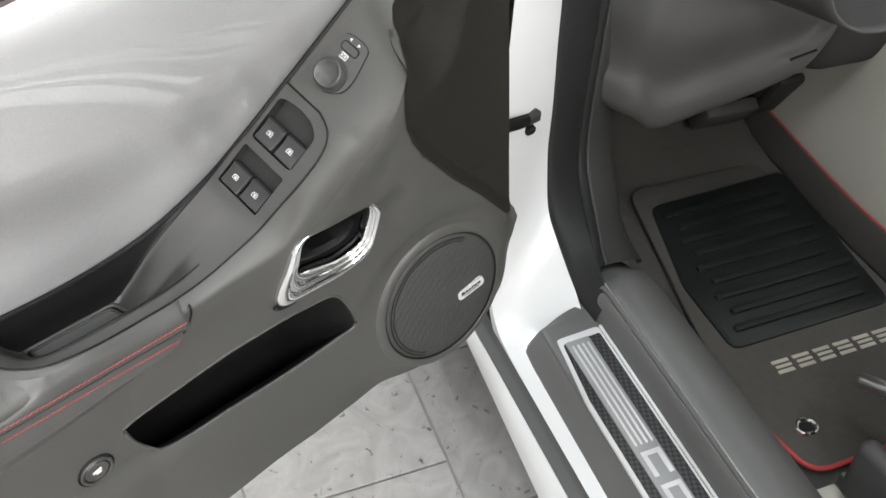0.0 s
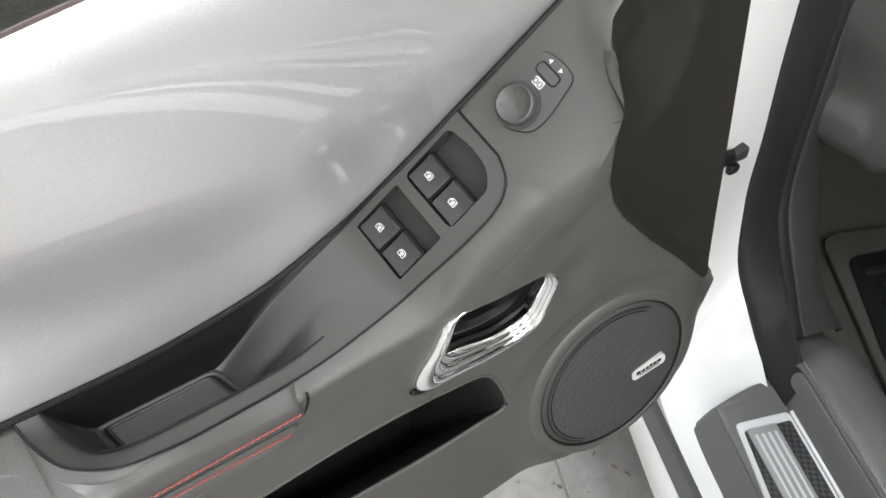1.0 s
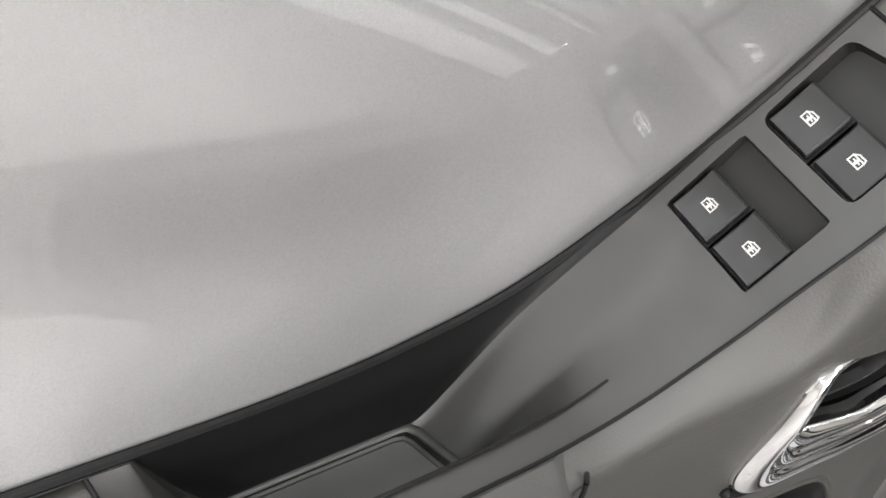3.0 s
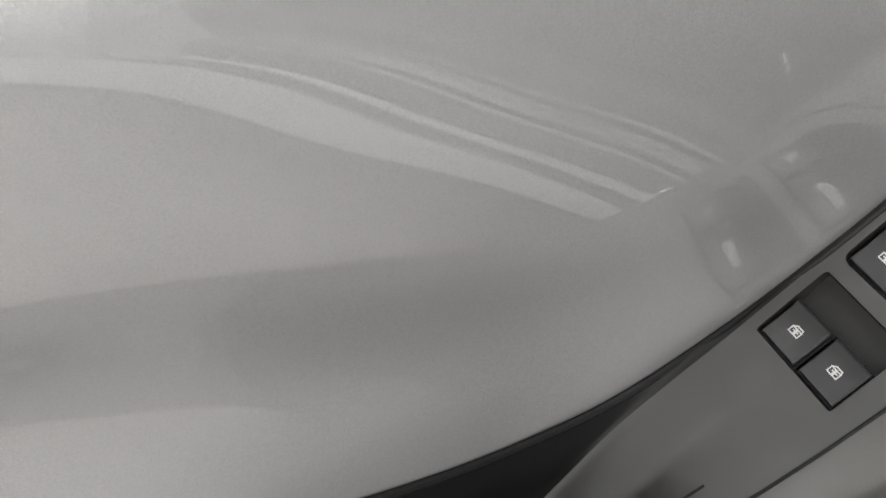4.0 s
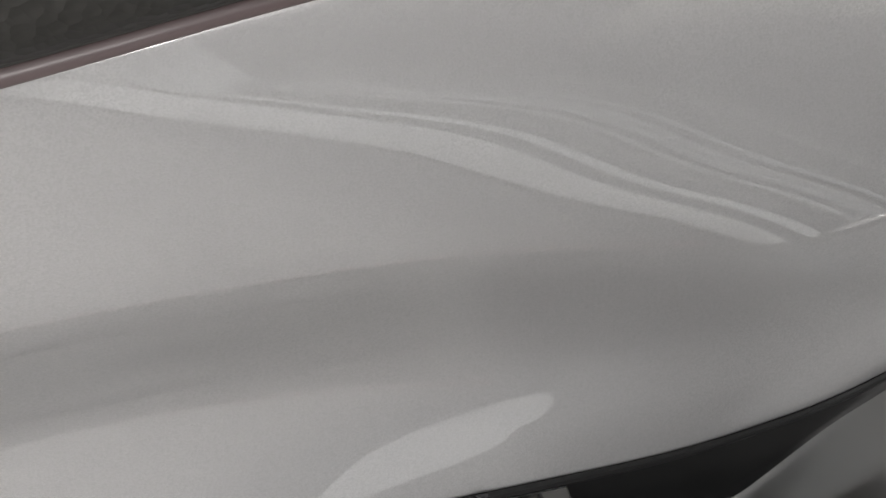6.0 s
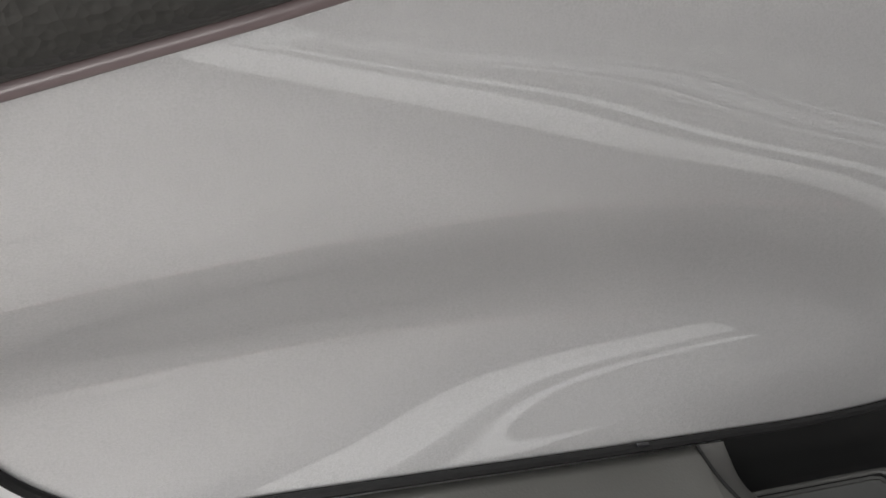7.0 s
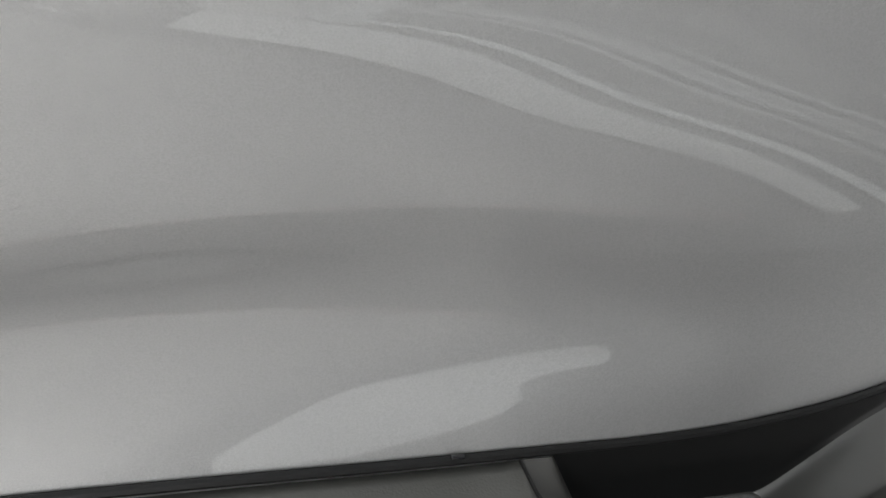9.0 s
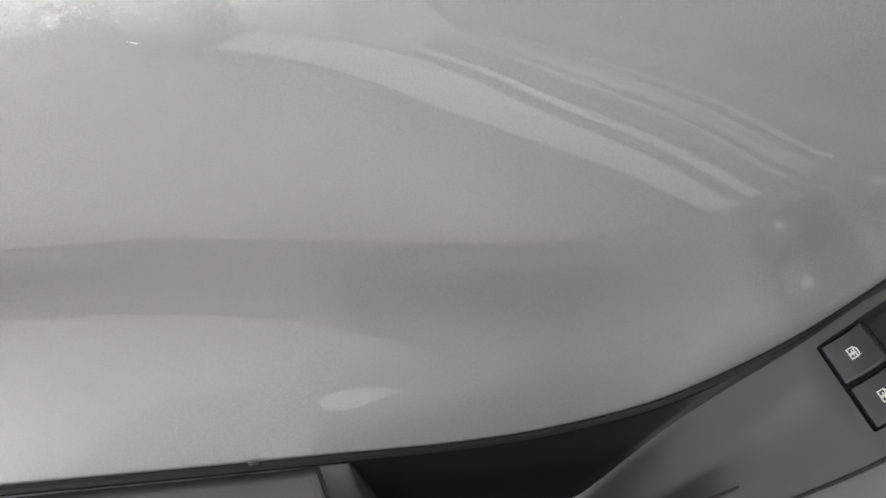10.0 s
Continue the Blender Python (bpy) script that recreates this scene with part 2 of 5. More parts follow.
def insert_at(x, v):
    """The silver insert: v = 0 at its lower edge, 1 at the belt line."""
    e, b = edge_at(x), belt_at(x)
    k, w = blend((x + 0.47) / 0.6, 8)
    c = LEAN[:, k:k + 4] @ np.array(w)
    u = min(max(v, 0.0), 1.0) * 400
    k = min(int(u), 399)
    run = LEAN_SUM[k] + (LEAN_SUM[k + 1] - LEAN_SUM[k]) * (u - k)
    dev = float(run @ c) - v * float(LEAN_SUM[-1] @ c)
    h = b.z - e.z
    return Vector((x, e.y + (b.y - e.y) * v + h * dev, e.z + h * v))


# crest where the trim rolls over from the armrest to the upright face
CREST_PTS = spline([(-0.53, -0.043, 0.750), (-0.40, -0.045, 0.743), (-0.30, -0.047, 0.737), (-0.20, -0.0485, 0.734),
                (-0.12, -0.049, 0.7295), (-0.06, -0.0505, 0.733), (-0.02, -0.0565, 0.749), (0.01, -0.064, 0.770),
                (0.04, -0.071, 0.7985), (0.07, -0.080, 0.832), (0.09, -0.088, 0.858), (0.104, -0.0915, 0.879),
                (0.111, -0.0895, 0.890), (0.115, -0.077, 0.9005), (0.1185, -0.067, 0.909), (0.126, -0.058, 0.919),
                (0.138, -0.052, 0.929), (0.20, -0.043, 0.985), (0.34, -0.035, 1.06)], 240)
CREST = [(x, y, z - (0.013 * sstep(-0.06, 0.0, x) + 0.008 * sstep(0.0, 0.04, x)) * sstep(0.118, 0.092, x)) for x, y, z in CREST_PTS]
crest_y = lut([(r[0], r[1]) for r in CREST])
crest_z = lut([(r[0], r[2]) for r in CREST])
# border of the hollow at the hinge end: x by height, and how far its edge stands out
hollow_x = lut([(0.60, 0.315), (0.62, 0.295), (0.677, 0.243), (0.728, 0.1926), (0.785, 0.1423), (0.81, 0.124), (0.831, 0.1135),
                (0.851, 0.1085), (0.872, 0.1075), (0.889, 0.1105), (0.9005, 0.115), (0.909, 0.119), (0.919, 0.1265), (0.929, 0.1385), (0.985, 0.20), (1.06, 0.34)])
hollow_rim = lut([(0.60, -0.069), (0.62, -0.0708), (0.677, -0.0745), (0.728, -0.0775), (0.785, -0.083), (0.82, -0.0885), (0.851, -0.0915),
                  (0.885, -0.0915), (0.9005, -0.077), (0.909, -0.067), (0.919, -0.058), (0.929, -0.052), (0.985, -0.043), (1.06, -0.035)])
base_y = lut([(-0.55, -0.040), (-0.15, -0.037), (0.0, -0.052), (0.08, -0.057), (0.2, -0.066), (0.34, -0.068)])
SPK = Vector((0.1944, -0.0740, 0.5585))


def pod_y(x, z):
    return SPK.y - 0.1265 * (x - SPK.x) + 0.158 * (z - SPK.z)


def face_y(x, z):
    """Depth of the upright face of the trim."""
    y = base_y(x)
    y -= 0.014 * sstep(0.66, 0.76, z) * sstep(-0.08, 0.05, x)
    y -= 0.008 * sstep(0.60, 0.56, z) * sstep(0.0, -0.12, x)
    y -= 0.007 * sstep(0.60, 0.48, z)
    y += 0.009 * math.exp(-((x - 0.121) / 0.020) ** 2 - ((z - 0.727) / 0.026) ** 2)
    d = hollow_x(z) - x
    g = sstep(0.59, 0.63, z)
    if g > 0:
        was = y
        if d > 0:
            y += (hollow_rim(z) - y) * math.exp(-(d / 0.04) ** 2)
        else:
            y = hollow_rim(z) + 0.09 * sstep(0, 0.010, -d)
        y = was + (y - was) * g
    r = math.hypot(x - SPK.x, z - SPK.z)
    pod = pod_y(x, z)
    w = 1 - sstep(0.088, 0.125, r)
    y += (pod - y) * w * sstep(0.70, 0.64, z)
    ct = crest_z(x)
    y += (crest_y(x) - y) * math.exp(-(max(ct - z, 0) / (0.036 if d > 0 else 0.003)) ** 2)
    return y


def face_at(x, z):
    return Vector((x, face_y(x, z), z))


# ---------- mesh helpers ----------
def part(name, bm, mat, parent=None, label="", smooth=True, angle=40):
    """Links a bmesh as one mesh object under parent."""
    bmesh.ops.recalc_face_normals(bm, faces=bm.faces)
    me = bpy.data.meshes.new(name)
    bm.to_mesh(me)
    bm.free()
    me.materials.append(mat)
    if smooth:
        for f in me.polygons:
            f.use_smooth = True
        me.set_sharp_from_angle(angle=radians(angle))
    ob = new(name, me)
    if parent is not None:
        ob.parent = parent
        ob.matrix_parent_inverse = parent.matrix_basis.inverted()
    if label:
        ob["label"] = label
    return ob


def thicken(ob, depth, offset=-1.0, toward=None):
    """Gives a sheet its thickness, on the side away from toward."""
    if toward is not None:
        n = Vector((0, 0, 0))
        for f in ob.data.polygons:
            n += f.normal * f.area
        if n.dot(Vector(toward)) < 0:
            ob.data.flip_normals()
    mod = ob.modifiers.new("thickness", "SOLIDIFY")
    mod.thickness, mod.offset = depth, offset
    return ob


def grid(rows, closed=False):
    """A quad sheet through rows of points."""
    bm = bmesh.new()
    vs = [[bm.verts.new(p) for p in r] for r in rows]
    for a, b in zip(vs, vs[1:]):
        n = len(a)
        for j in range(n if closed else n - 1):
            k = (j + 1) % n
            bm.faces.new((a[j], a[k], b[k], b[j]))
    return bm


def relax(rows, times=2):
    """Rounds the sheet's folds, its rim kept."""
    g = np.array([[tuple(p) for p in r] for r in rows])
    for _ in range(times):
        h = g.copy()
        h[:, 1:-1] = 0.5 * g[:, 1:-1] + 0.25 * (g[:, :-2] + g[:, 2:])
        g = h
    return [[Vector(p) for p in r] for r in g]


def tube(path, radius, sides=10, flat=1.0, up=Vector((0, 0, 1)), cap=True, closed=False):
    """A round or oval bar along a path; radius may be a list."""
    pts = [Vector(p) for p in path]
    n = len(pts)
    bm = bmesh.new()
    rings = []
    for i, p in enumerate(pts):
        a, b = (pts[(i - 1) % n], pts[(i + 1) % n]) if closed else (pts[max(i - 1, 0)], pts[min(i + 1, n - 1)])
        t = (b - a).normalized()
        s = t.cross(up)
        s = s.normalized() if s.length > 1e-6 else Vector((1, 0, 0))
        w = s.cross(t).normalized()
        r = radius[i] if isinstance(radius, (list, tuple)) else radius
        rings.append([bm.verts.new(p + s * (r * math.cos(2 * math.pi * k / sides)) + w * (r * flat * math.sin(2 * math.pi * k / sides)))
                      for k in range(sides)])
    for i in range(n if closed else n - 1):
        a, b = rings[i], rings[(i + 1) % n]
        for k in range(sides):
            l = (k + 1) % sides
            bm.faces.new((a[k], a[l], b[l], b[k]))
    if cap and not closed:
        bm.faces.new(rings[0])
        bm.faces.new(rings[-1][::-1])
    return bm


def rbox(size, m=None, bevel=0.002, seg=2):
    """A box with rounded edges, centred, then moved by m."""
    bm = bmesh.new()
    bmesh.ops.create_cube(bm, size=1)
    for v in bm.verts:
        v.co = Vector((v.co.x * size[0], v.co.y * size[1], v.co.z * size[2]))
    if bevel:
        bmesh.ops.bevel(bm, geom=bm.edges[:], offset=bevel, segments=seg, affect="EDGES", profile=0.5)
    if m is not None:
        bm.transform(m)
    return bm


def slab(outline, thick, place, bevel=0.0, seg=2):
    """A flat plate: outline points (u, v), place(u, v, h) with h from -thick to 0, its upper edge rounded."""
    bm = bmesh.new()
    loops = []
    c = np.mean(np.array(outline), axis=0)

    def ring(inset, h):
        r = []
        for u, v in outline:
            d = np.array((u, v)) - c
            l = np.linalg.norm(d)
            q = c + d * max(1 - inset / l, 0.0)
            r.append(bm.verts.new(place(q[0], q[1], h)))
        return r
    loops.append(ring(0, -thick))
    if bevel:
        for k in range(seg + 1):
            a = math.pi / 2 * k / seg
            loops.append(ring(bevel * (1 - math.cos(a)), -bevel * (1 - math.sin(a))))
    else:
        loops.append(ring(0, 0))
    n = len(outline)
    for a, b in zip(loops, loops[1:]):
        for j in range(n):
            k = (j + 1) % n
            bm.faces.new((a[j], a[k], b[k], b[j]))
    bm.faces.new(loops[-1])
    bm.faces.new(loops[0][::-1])
    return bm


def inside(u, v, poly):
    hit = False
    n = len(poly)
    for i in range(n):
        (x1, y1), (x2, y2) = poly[i], poly[(i + 1) % n]
        if (y1 > v) != (y2 > v) and u < (x2 - x1) * (v - y1) / (y2 - y1) + x1:
            hit = not hit
    return hit


def nearest_on(u, v, poly):
    best = None
    n = len(poly)
    for i in range(n):
        a, b = Vector(poly[i]), Vector(poly[(i + 1) % n])
        d = b - a
        t = min(max((Vector((u, v)) - a).dot(d) / max(d.dot(d), 1e-12), 0), 1)
        q = a + d * t
        l = (q - Vector((u, v))).length
        if best is None or l < best[0]:
            best = (l, q)
    return best[1]


def carve(bm, uv, poly, place):
    """Cuts an opening of outline poly into a sheet. uv(co) gives a vertex's place in the sheet or None."""
    lo = Vector((min(p[0] for p in poly), min(p[1] for p in poly)))
    hi = Vector((max(p[0] for p in poly), max(p[1] for p in poly)))
    pad = (hi - lo).length * 0.1
    at = {}
    for v in bm.verts:
        c = uv(v.co)
        if c is not None and lo.x - pad < c[0] < hi.x + pad and lo.y - pad < c[1] < hi.y + pad:
            at[v] = c
    kill = []
    for f in bm.faces:
        if all(v in at for v in f.verts):
            u = sum(at[v][0] for v in f.verts) / len(f.verts)
            w = sum(at[v][1] for v in f.verts) / len(f.verts)
            if inside(u, w, poly):
                kill.append(f)
    dead = set(kill)
    rim = {v for f in kill for v in f.verts if any(g not in dead for g in v.link_faces)}
    for v in rim:
        q = nearest_on(at[v][0], at[v][1], poly)
        v.co = place(q.x, q.y)
    bmesh.ops.delete(bm, geom=kill, context="FACES")


def rounded(pts, r, seg=5):
    """A polygon with rounded corners."""
    out = []
    n = len(pts)
    for i in range(n):
        p, a, b = Vector(pts[i]), Vector(pts[i - 1]), Vector(pts[(i + 1) % n])
        d1, d2 = (a - p), (b - p)
        k = min(r, d1.length * 0.45, d2.length * 0.45)
        s, e = p + d1.normalized() * k, p + d2.normalized() * k
        for j in range(seg + 1):
            t = j / seg
            out.append(tuple((1 - t) ** 2 * s + 2 * t * (1 - t) * p + t * t * e))
    return out


def empty(name, label, category, group="", at=(0, 0, 0)):
    ob = new(name)
    ob.location = at
    ob.empty_display_size = 0.05
    return tagged(ob, label, category, group)


# ---------- the car's own axes: a to the rear along the sill, b inboard, z up ----------
CAR = Matrix(((-0.4423, 0.8969, 0, 0.368), (-0.8969, -0.4423, 0, -0.0924), (0, 0, 1, 0), (0, 0, 0, 1)))


def car_pt(a, b, z):
    return CAR @ Vector((a, b, z))


# ---------- workshop ----------
def room():
    def wall(name, lo, hi, mat):
        c = [(p + q) / 2 for p, q in zip(lo, hi)]
        ob = part(name, rbox([q - p for p, q in zip(lo, hi)], Matrix.Translation(c), 0), mat, smooth=False)
        return tagged(ob, kind="structure")
    tagged(wall("floor", (-5.5, -5.5, -0.12), (5.5, 5.5, -0.006), GROUT), "pale grey screed under the floor tiles", "floor")
    wall("wall_north", (-5.5, 5.5, -0.1), (5.5, 5.7, 3.5), WALL)
    wall("wall_east", (5.5, -5.7, -0.1), (5.7, 5.7, 3.5), WALL)
    wall("wall_west", (-5.7, -5.7, -0.1), (-5.5, 5.7, 3.5), WALL)
    # south side, with an opening added for the daylight fill
    wall("wall_south_1", (-5.5, -5.7, -0.1), (-3.0, -5.5, 3.5), WALL)
    wall("wall_south_2", (0.8, -5.7, -0.1), (5.5, -5.5, 3.5), WALL)
    wall("wall_south_3", (-3.0, -5.7, 2.4), (0.8, -5.5, 3.5), WALL)
    wall("wall_south_4", (-3.0, -5.7, -0.1), (0.8, -5.5, 0.9), WALL)
    wall("ceiling", (-5.7, -5.7, 3.4), (5.7, 5.7, 3.6), CEILING)


def floor_tiles():
    """Tiles in line with the car, each column shifted along."""
    size, gap = 0.33, 0.004
    bm = rbox((size - gap, size - gap, 0.012), bevel=0.0012, seg=1)
    me = bpy.data.meshes.new("tile")
    bm.to_mesh(me)
    bm.free()
    me.materials.append(TILE)
    floor = bpy.data.objects["floor"]
    rest = bmesh.new()
    turn = CAR.to_3x3().to_4x4()
    for j in range(-16, 17):
        shift = (0.0, -0.198, 0.11)[j % 3]
        for i in range(-16, 17):
            a, b = -0.072 + shift + size * (i + 0.5), -0.070 - size * (j + 0.5)
            p = car_pt(a, b, -0.0058)
            if max(abs(p.x), abs(p.y)) > 5.2:
                continue
            p.z += random.uniform(-0.0004, 0.0004)
            if -6 <= i <= 6 and -4 <= j <= 8:
                ob = new("tile", me)
                ob.parent = floor
                ob.matrix_basis = Matrix.Translation(p) @ turn
            else:
                m = Matrix.Translation(p) @ turn
                c = [rest.verts.new(m @ Vector((x * (size - gap) / 2, y * (size - gap) / 2, 0.006))) for x, y in ((-1, -1), (1, -1), (1, 1), (-1, 1))]
                rest.faces.new(c)
    ob = part("tile_field", rest, TILE, floor, smooth=False)
    tagged(ob, kind="stuff")


room()

# ---------- the car ----------
car = empty("car", "white coupe standing with its driver door open", "car", at=tuple(car_pt(0.6, 0.9, 0.0)))


def rocker_low(a):
    """Lower outer edge of the rocker: b and z."""
    d = min(max(a, -0.1), 1.3)
    return -0.0527 - 0.030 * d, 0.2700 - 0.040 * d


def rocker_top(a):
    return -0.0434 + 0.012 * min(max(a, -0.2), 1.3), 0.3045


def strip_end(a):
    return -0.0238 + 0.009 * min(max(a, -0.2), 1.3)


def car_body():
    # rocker: nearly upright face, narrow at the front and deeper towards the rear
    rows, below = [], []
    for a in np.linspace(-0.38, 1.36, 60):
        low, top = rocker_low(a), rocker_top(a)
        r = []
        for u in (0, 0.08, 0.25, 0.5, 0.75, 0.9, 1.0):
            swell = 0.0035 * math.sin(math.pi * u)
            r.append((low[0] + (top[0] - low[0]) * u - swell, low[1] + (top[1] - low[1]) * u + swell * 0.5))
        r += [(top[0] + 0.0016, top[1] - 0.0006), (top[0] + 0.0024, top[1] - 0.003), (top[0] + 0.0026, top[1] - 0.012)]
        rows.append([car_pt(a, p, z) for p, z in spline(r, 26)])
        below.append([car_pt(a, 0.03, 0.19), car_pt(a, low[0] + 0.022, 0.225), car_pt(a, low[0] + 0.010, low[1] - 0.012), car_pt(a, low[0] + 0.0008, low[1] + 0.0006)])
    part("rocker", grid(rows), WHITE_PAINT, car, "glossy white painted rocker panel")
    part("rocker_underside", grid(below), DARK_TRIM, car, "dark grey undercut of the rocker")
    part("underbody", rbox((3.6, 1.66, 0.05), CAR @ Matrix.Translation((0.6, 0.83, 0.165)), 0.01), BLACK, car, "dark underbody")
    # grey strip in the step between rocker and opening
    rows = []
    for a in np.linspace(-0.38, 1.01, 46):
        b0, z0, b1 = rocker_top(a)[0] + 0.0024, rocker_top(a)[1], strip_end(a)
        rows.append([car_pt(a, b0 + (b1 - b0) * u, z) for u, z in ((0, z0 - 0.010), (0.04, z0 - 0.003), (0.3, z0 - 0.0005), (0.7, z0 + 0.002), (0.93, z0 + 0.006), (1.0, 0.3205), (1.2, 0.3212), (1.25, 0.313))])
    part("sill_strip", grid(rows), GREY_STRIP, car, "dull grey rubber strip along the sill")
    # white opening: hinge pillar running down into the sill and on to the lock pillar
    outer = [(-0.125, 1.25), (-0.115, 0.8), (-0.11, 0.6), (-0.103, 0.46), (-0.088, 0.38), (-0.055, 0.335), (0.0, 0.3225), (0.12, 0.3215), (0.6, 0.3215), (0.98, 0.3215),
             (1.05, 0.335), (1.09, 0.40), (1.11, 0.55), (1.13, 0.8), (1.16, 1.25)]
    inner = [(-0.19, 1.25), (-0.181, 0.8), (-0.171, 0.62), (-0.165, 0.53), (-0.137, 0.45), (-0.078, 0.402), (-0.02, 0.372), (0.08, 0.345), (0.6, 0.34), (0.98, 0.352),
             (1.06, 0.42), (1.10, 0.50), (1.13, 0.62), (1.15, 0.8), (1.18, 1.25)]
    o, i = spline(outer, 150), spline(inner, 150)
    rows = []
    for p, q in zip(o, i):
        b0 = strip_end(p[0])
        r = [car_pt(p[0], b0, p[1] - 0.02), car_pt(p[0], b0, p[1])]
        if p[0] > 1.0:
            k = sstep(1.0, 1.06, p[0])
            r[0] = car_pt(p[0] + 0.03 * k, b0 - 0.0235 * k, p[1] - 0.02 * (1 - k))
        for t in np.linspace(0.06, 1, 12):
            e = t ** 1.6
            b1 = 0.07 + (0.014 - 0.033 * (q[1] - 0.5)) * sstep(0.08, -0.06, q[0])
            r.append(car_pt(p[0] + (q[0] - p[0]) * t, b0 + (b1 - b0) * t, p[1] + (q[1] - p[1]) * e))
        rows.append(r)
    part("door_opening", grid(rows), WHITE_PAINT, car, "white painted door opening")
    # rear quarter behind the door and front wing ahead of it
    rear = [(-0.075, 0.13), (-0.092, 0.25), (-0.100, 0.45), (-0.105, 0.7), (-0.085, 0.92), (-0.03, 1.0)]
    def arch(a, hub):
        d = 0.42 ** 2 - (a - hub) ** 2
        return 0.335 + math.sqrt(d) if d > 0 else 0.13

    def flank(stations, hub, shift, ahead=0.13):
        rows = []
        for a in stations:
            low = max(arch(a, hub), ahead if a < hub - 0.42 else 0.13)
            rows.append([car_pt(a, b + shift, low + (z - 0.13) * (1.0 - low) / 0.87) for b, z in spline(rear, 24)])
        return grid(rows)
    part("rear_quarter", flank(np.concatenate((np.linspace(1.10, 1.355, 10), np.linspace(1.362, 2.198, 40), np.linspace(2.205, 3.2, 12))), 1.78, 0.041, 0.318), WHITE_PAINT, car, "white painted rear quarter panel")
    part("front_wing", flank(np.concatenate((np.linspace(-1.9, -1.245, 8), np.linspace(-1.239, -0.401, 40), np.linspace(-0.395, -0.17, 6))), -0.82, 0.02), WHITE_PAINT, car, "white painted front wing")
    # far flank, lids, roof skin, nose and tail close the body
    rows = []
    for a in np.concatenate((np.linspace(-1.9, -1.245, 8), np.linspace(-1.239, -0.401, 40), np.linspace(-0.395, 1.355, 12), np.linspace(1.362, 2.198, 40), np.linspace(2.205, 3.2, 10))):
        low = max(arch(a, -0.82), arch(a, 1.78), 0.13)
        rows.append([car_pt(a, 1.66 - b, low + (z - 0.13) * (1.0 - low) / 0.87) for b, z in spline(rear, 24)])
    part("far_flank", grid(rows), WHITE_PAINT, car, "white painted far flank")

    def lid(a0, a1, drop0, drop1):
        rows = []
        for u in np.linspace(0, 1, 24):
            fall = drop0 * (1 - sstep(0, 0.5, u)) + drop1 * sstep(0.5, 1, u)
            rows.append([car_pt(a0 + (a1 - a0) * u, b, 1.0 + 0.035 * math.sin(math.pi * (b - 0.01) / 1.68) - fall) for b in np.linspace(0.01, 1.69, 20)])
        return grid(rows)
    thicken(part("bonnet", lid(-1.9, -0.47, 0.16, 0.0), WHITE_PAINT, car, "white painted bonnet"), 0.004)
    thicken(part("boot_lid", lid(1.66, 3.2, 0.0, 0.06), WHITE_PAINT, car, "white painted boot lid"), 0.004)
    for name, a in (("nose", -1.9), ("tail", 3.2)):
        rows = [[car_pt(a + (0.08 if a > 0 else -0.08) * math.sin(math.pi * t), b, 0.18 + (0.67 if a < 0 else 0.77) * t) for t in np.linspace(0, 1, 10)] for b in np.linspace(-0.03, 1.70, 14)]
        thicken(part(name, grid(rows), WHITE_PAINT, car, "white painted " + name), 0.004)
    rows = [[car_pt(a, b, 1.366 + 0.02 * math.sin(math.pi * (b - 0.24) / 1.32)) for b in np.linspace(0.24, 1.56, 14)] for a in np.linspace(0.44, 1.36, 10)]
    thicken(part("roof_skin", grid(rows), WHITE_PAINT, car, "white painted roof"), 0.004)
    for b0, b1 in ((0.03, 0.27), (1.63, 1.53)):
        for foot, head in (((-0.40, b0, 0.99), (0.47, b1, 1.355)), ((1.72, b0, 0.99), (1.33, b1, 1.355))):
            mid = [(p + q) / 2 + d for p, q, d in zip(foot, head, (0, 0, 0.03))]
            path = spline([tuple(car_pt(*p)) for p in (foot, mid, head)], 16)
            part("roof_pillar", tube([tuple(p) for p in path], 0.026, 12, 1.5), WHITE_PAINT, car, "white painted roof pillar")
    for a in (-0.82, 1.78):
        for b, s in ((0.07, 1), (1.73, -1)):
            o = car_pt(a, b, 0.335)
            turn = CAR.to_3x3().to_4x4()
            def ring(prof):
                return grid([[o + turn @ Vector((r * math.cos(t), s * w, r * math.sin(t))) for t in np.linspace(0, 2 * math.pi, 41)[:-1]] for r, w in prof], closed=True)
            wheel = part("wheel", ring(((0.22, -0.10), (0.245, -0.112), (0.31, -0.112), (0.335, -0.085), (0.335, 0.085), (0.31, 0.11), (0.24, 0.11))), RUBBER, car, "black tyre")
            part("rim", ring(((0.245, -0.108), (0.235, -0.085), (0.20, -0.07), (0.08, -0.06), (0.06, -0.075), (0.002, -0.075))), SATIN, wheel, "silver alloy rim")
    # check arm between pillar and door, on its two-piece bracket
    arm = [car_pt(-0.146, 0.034, 0.614), Vector((0.40, 0.010, 0.642)), Vector((0.345, 0.014, 0.655)), Vector((0.30, 0.02, 0.66))]
    part("check_arm", tube([tuple(p) for p in spline([tuple(p) for p in arm], 14)], 0.006, 8, 1.6), BLACK, car, "black steel door check arm")
    m = CAR @ pose(-0.146, 0.034, 0.620, 0, 0, 20)
    bracket = part("check_bracket", rbox((0.020, 0.022, 0.016), m, 0.004, 3), DARK_TRIM, car, "black plastic check bracket")
    part("lower_jaw", rbox((0.016, 0.015, 0.012), m @ pose(0.003, -0.004, -0.017, 0, 12, 0), 0.004, 3), BLACK, bracket)
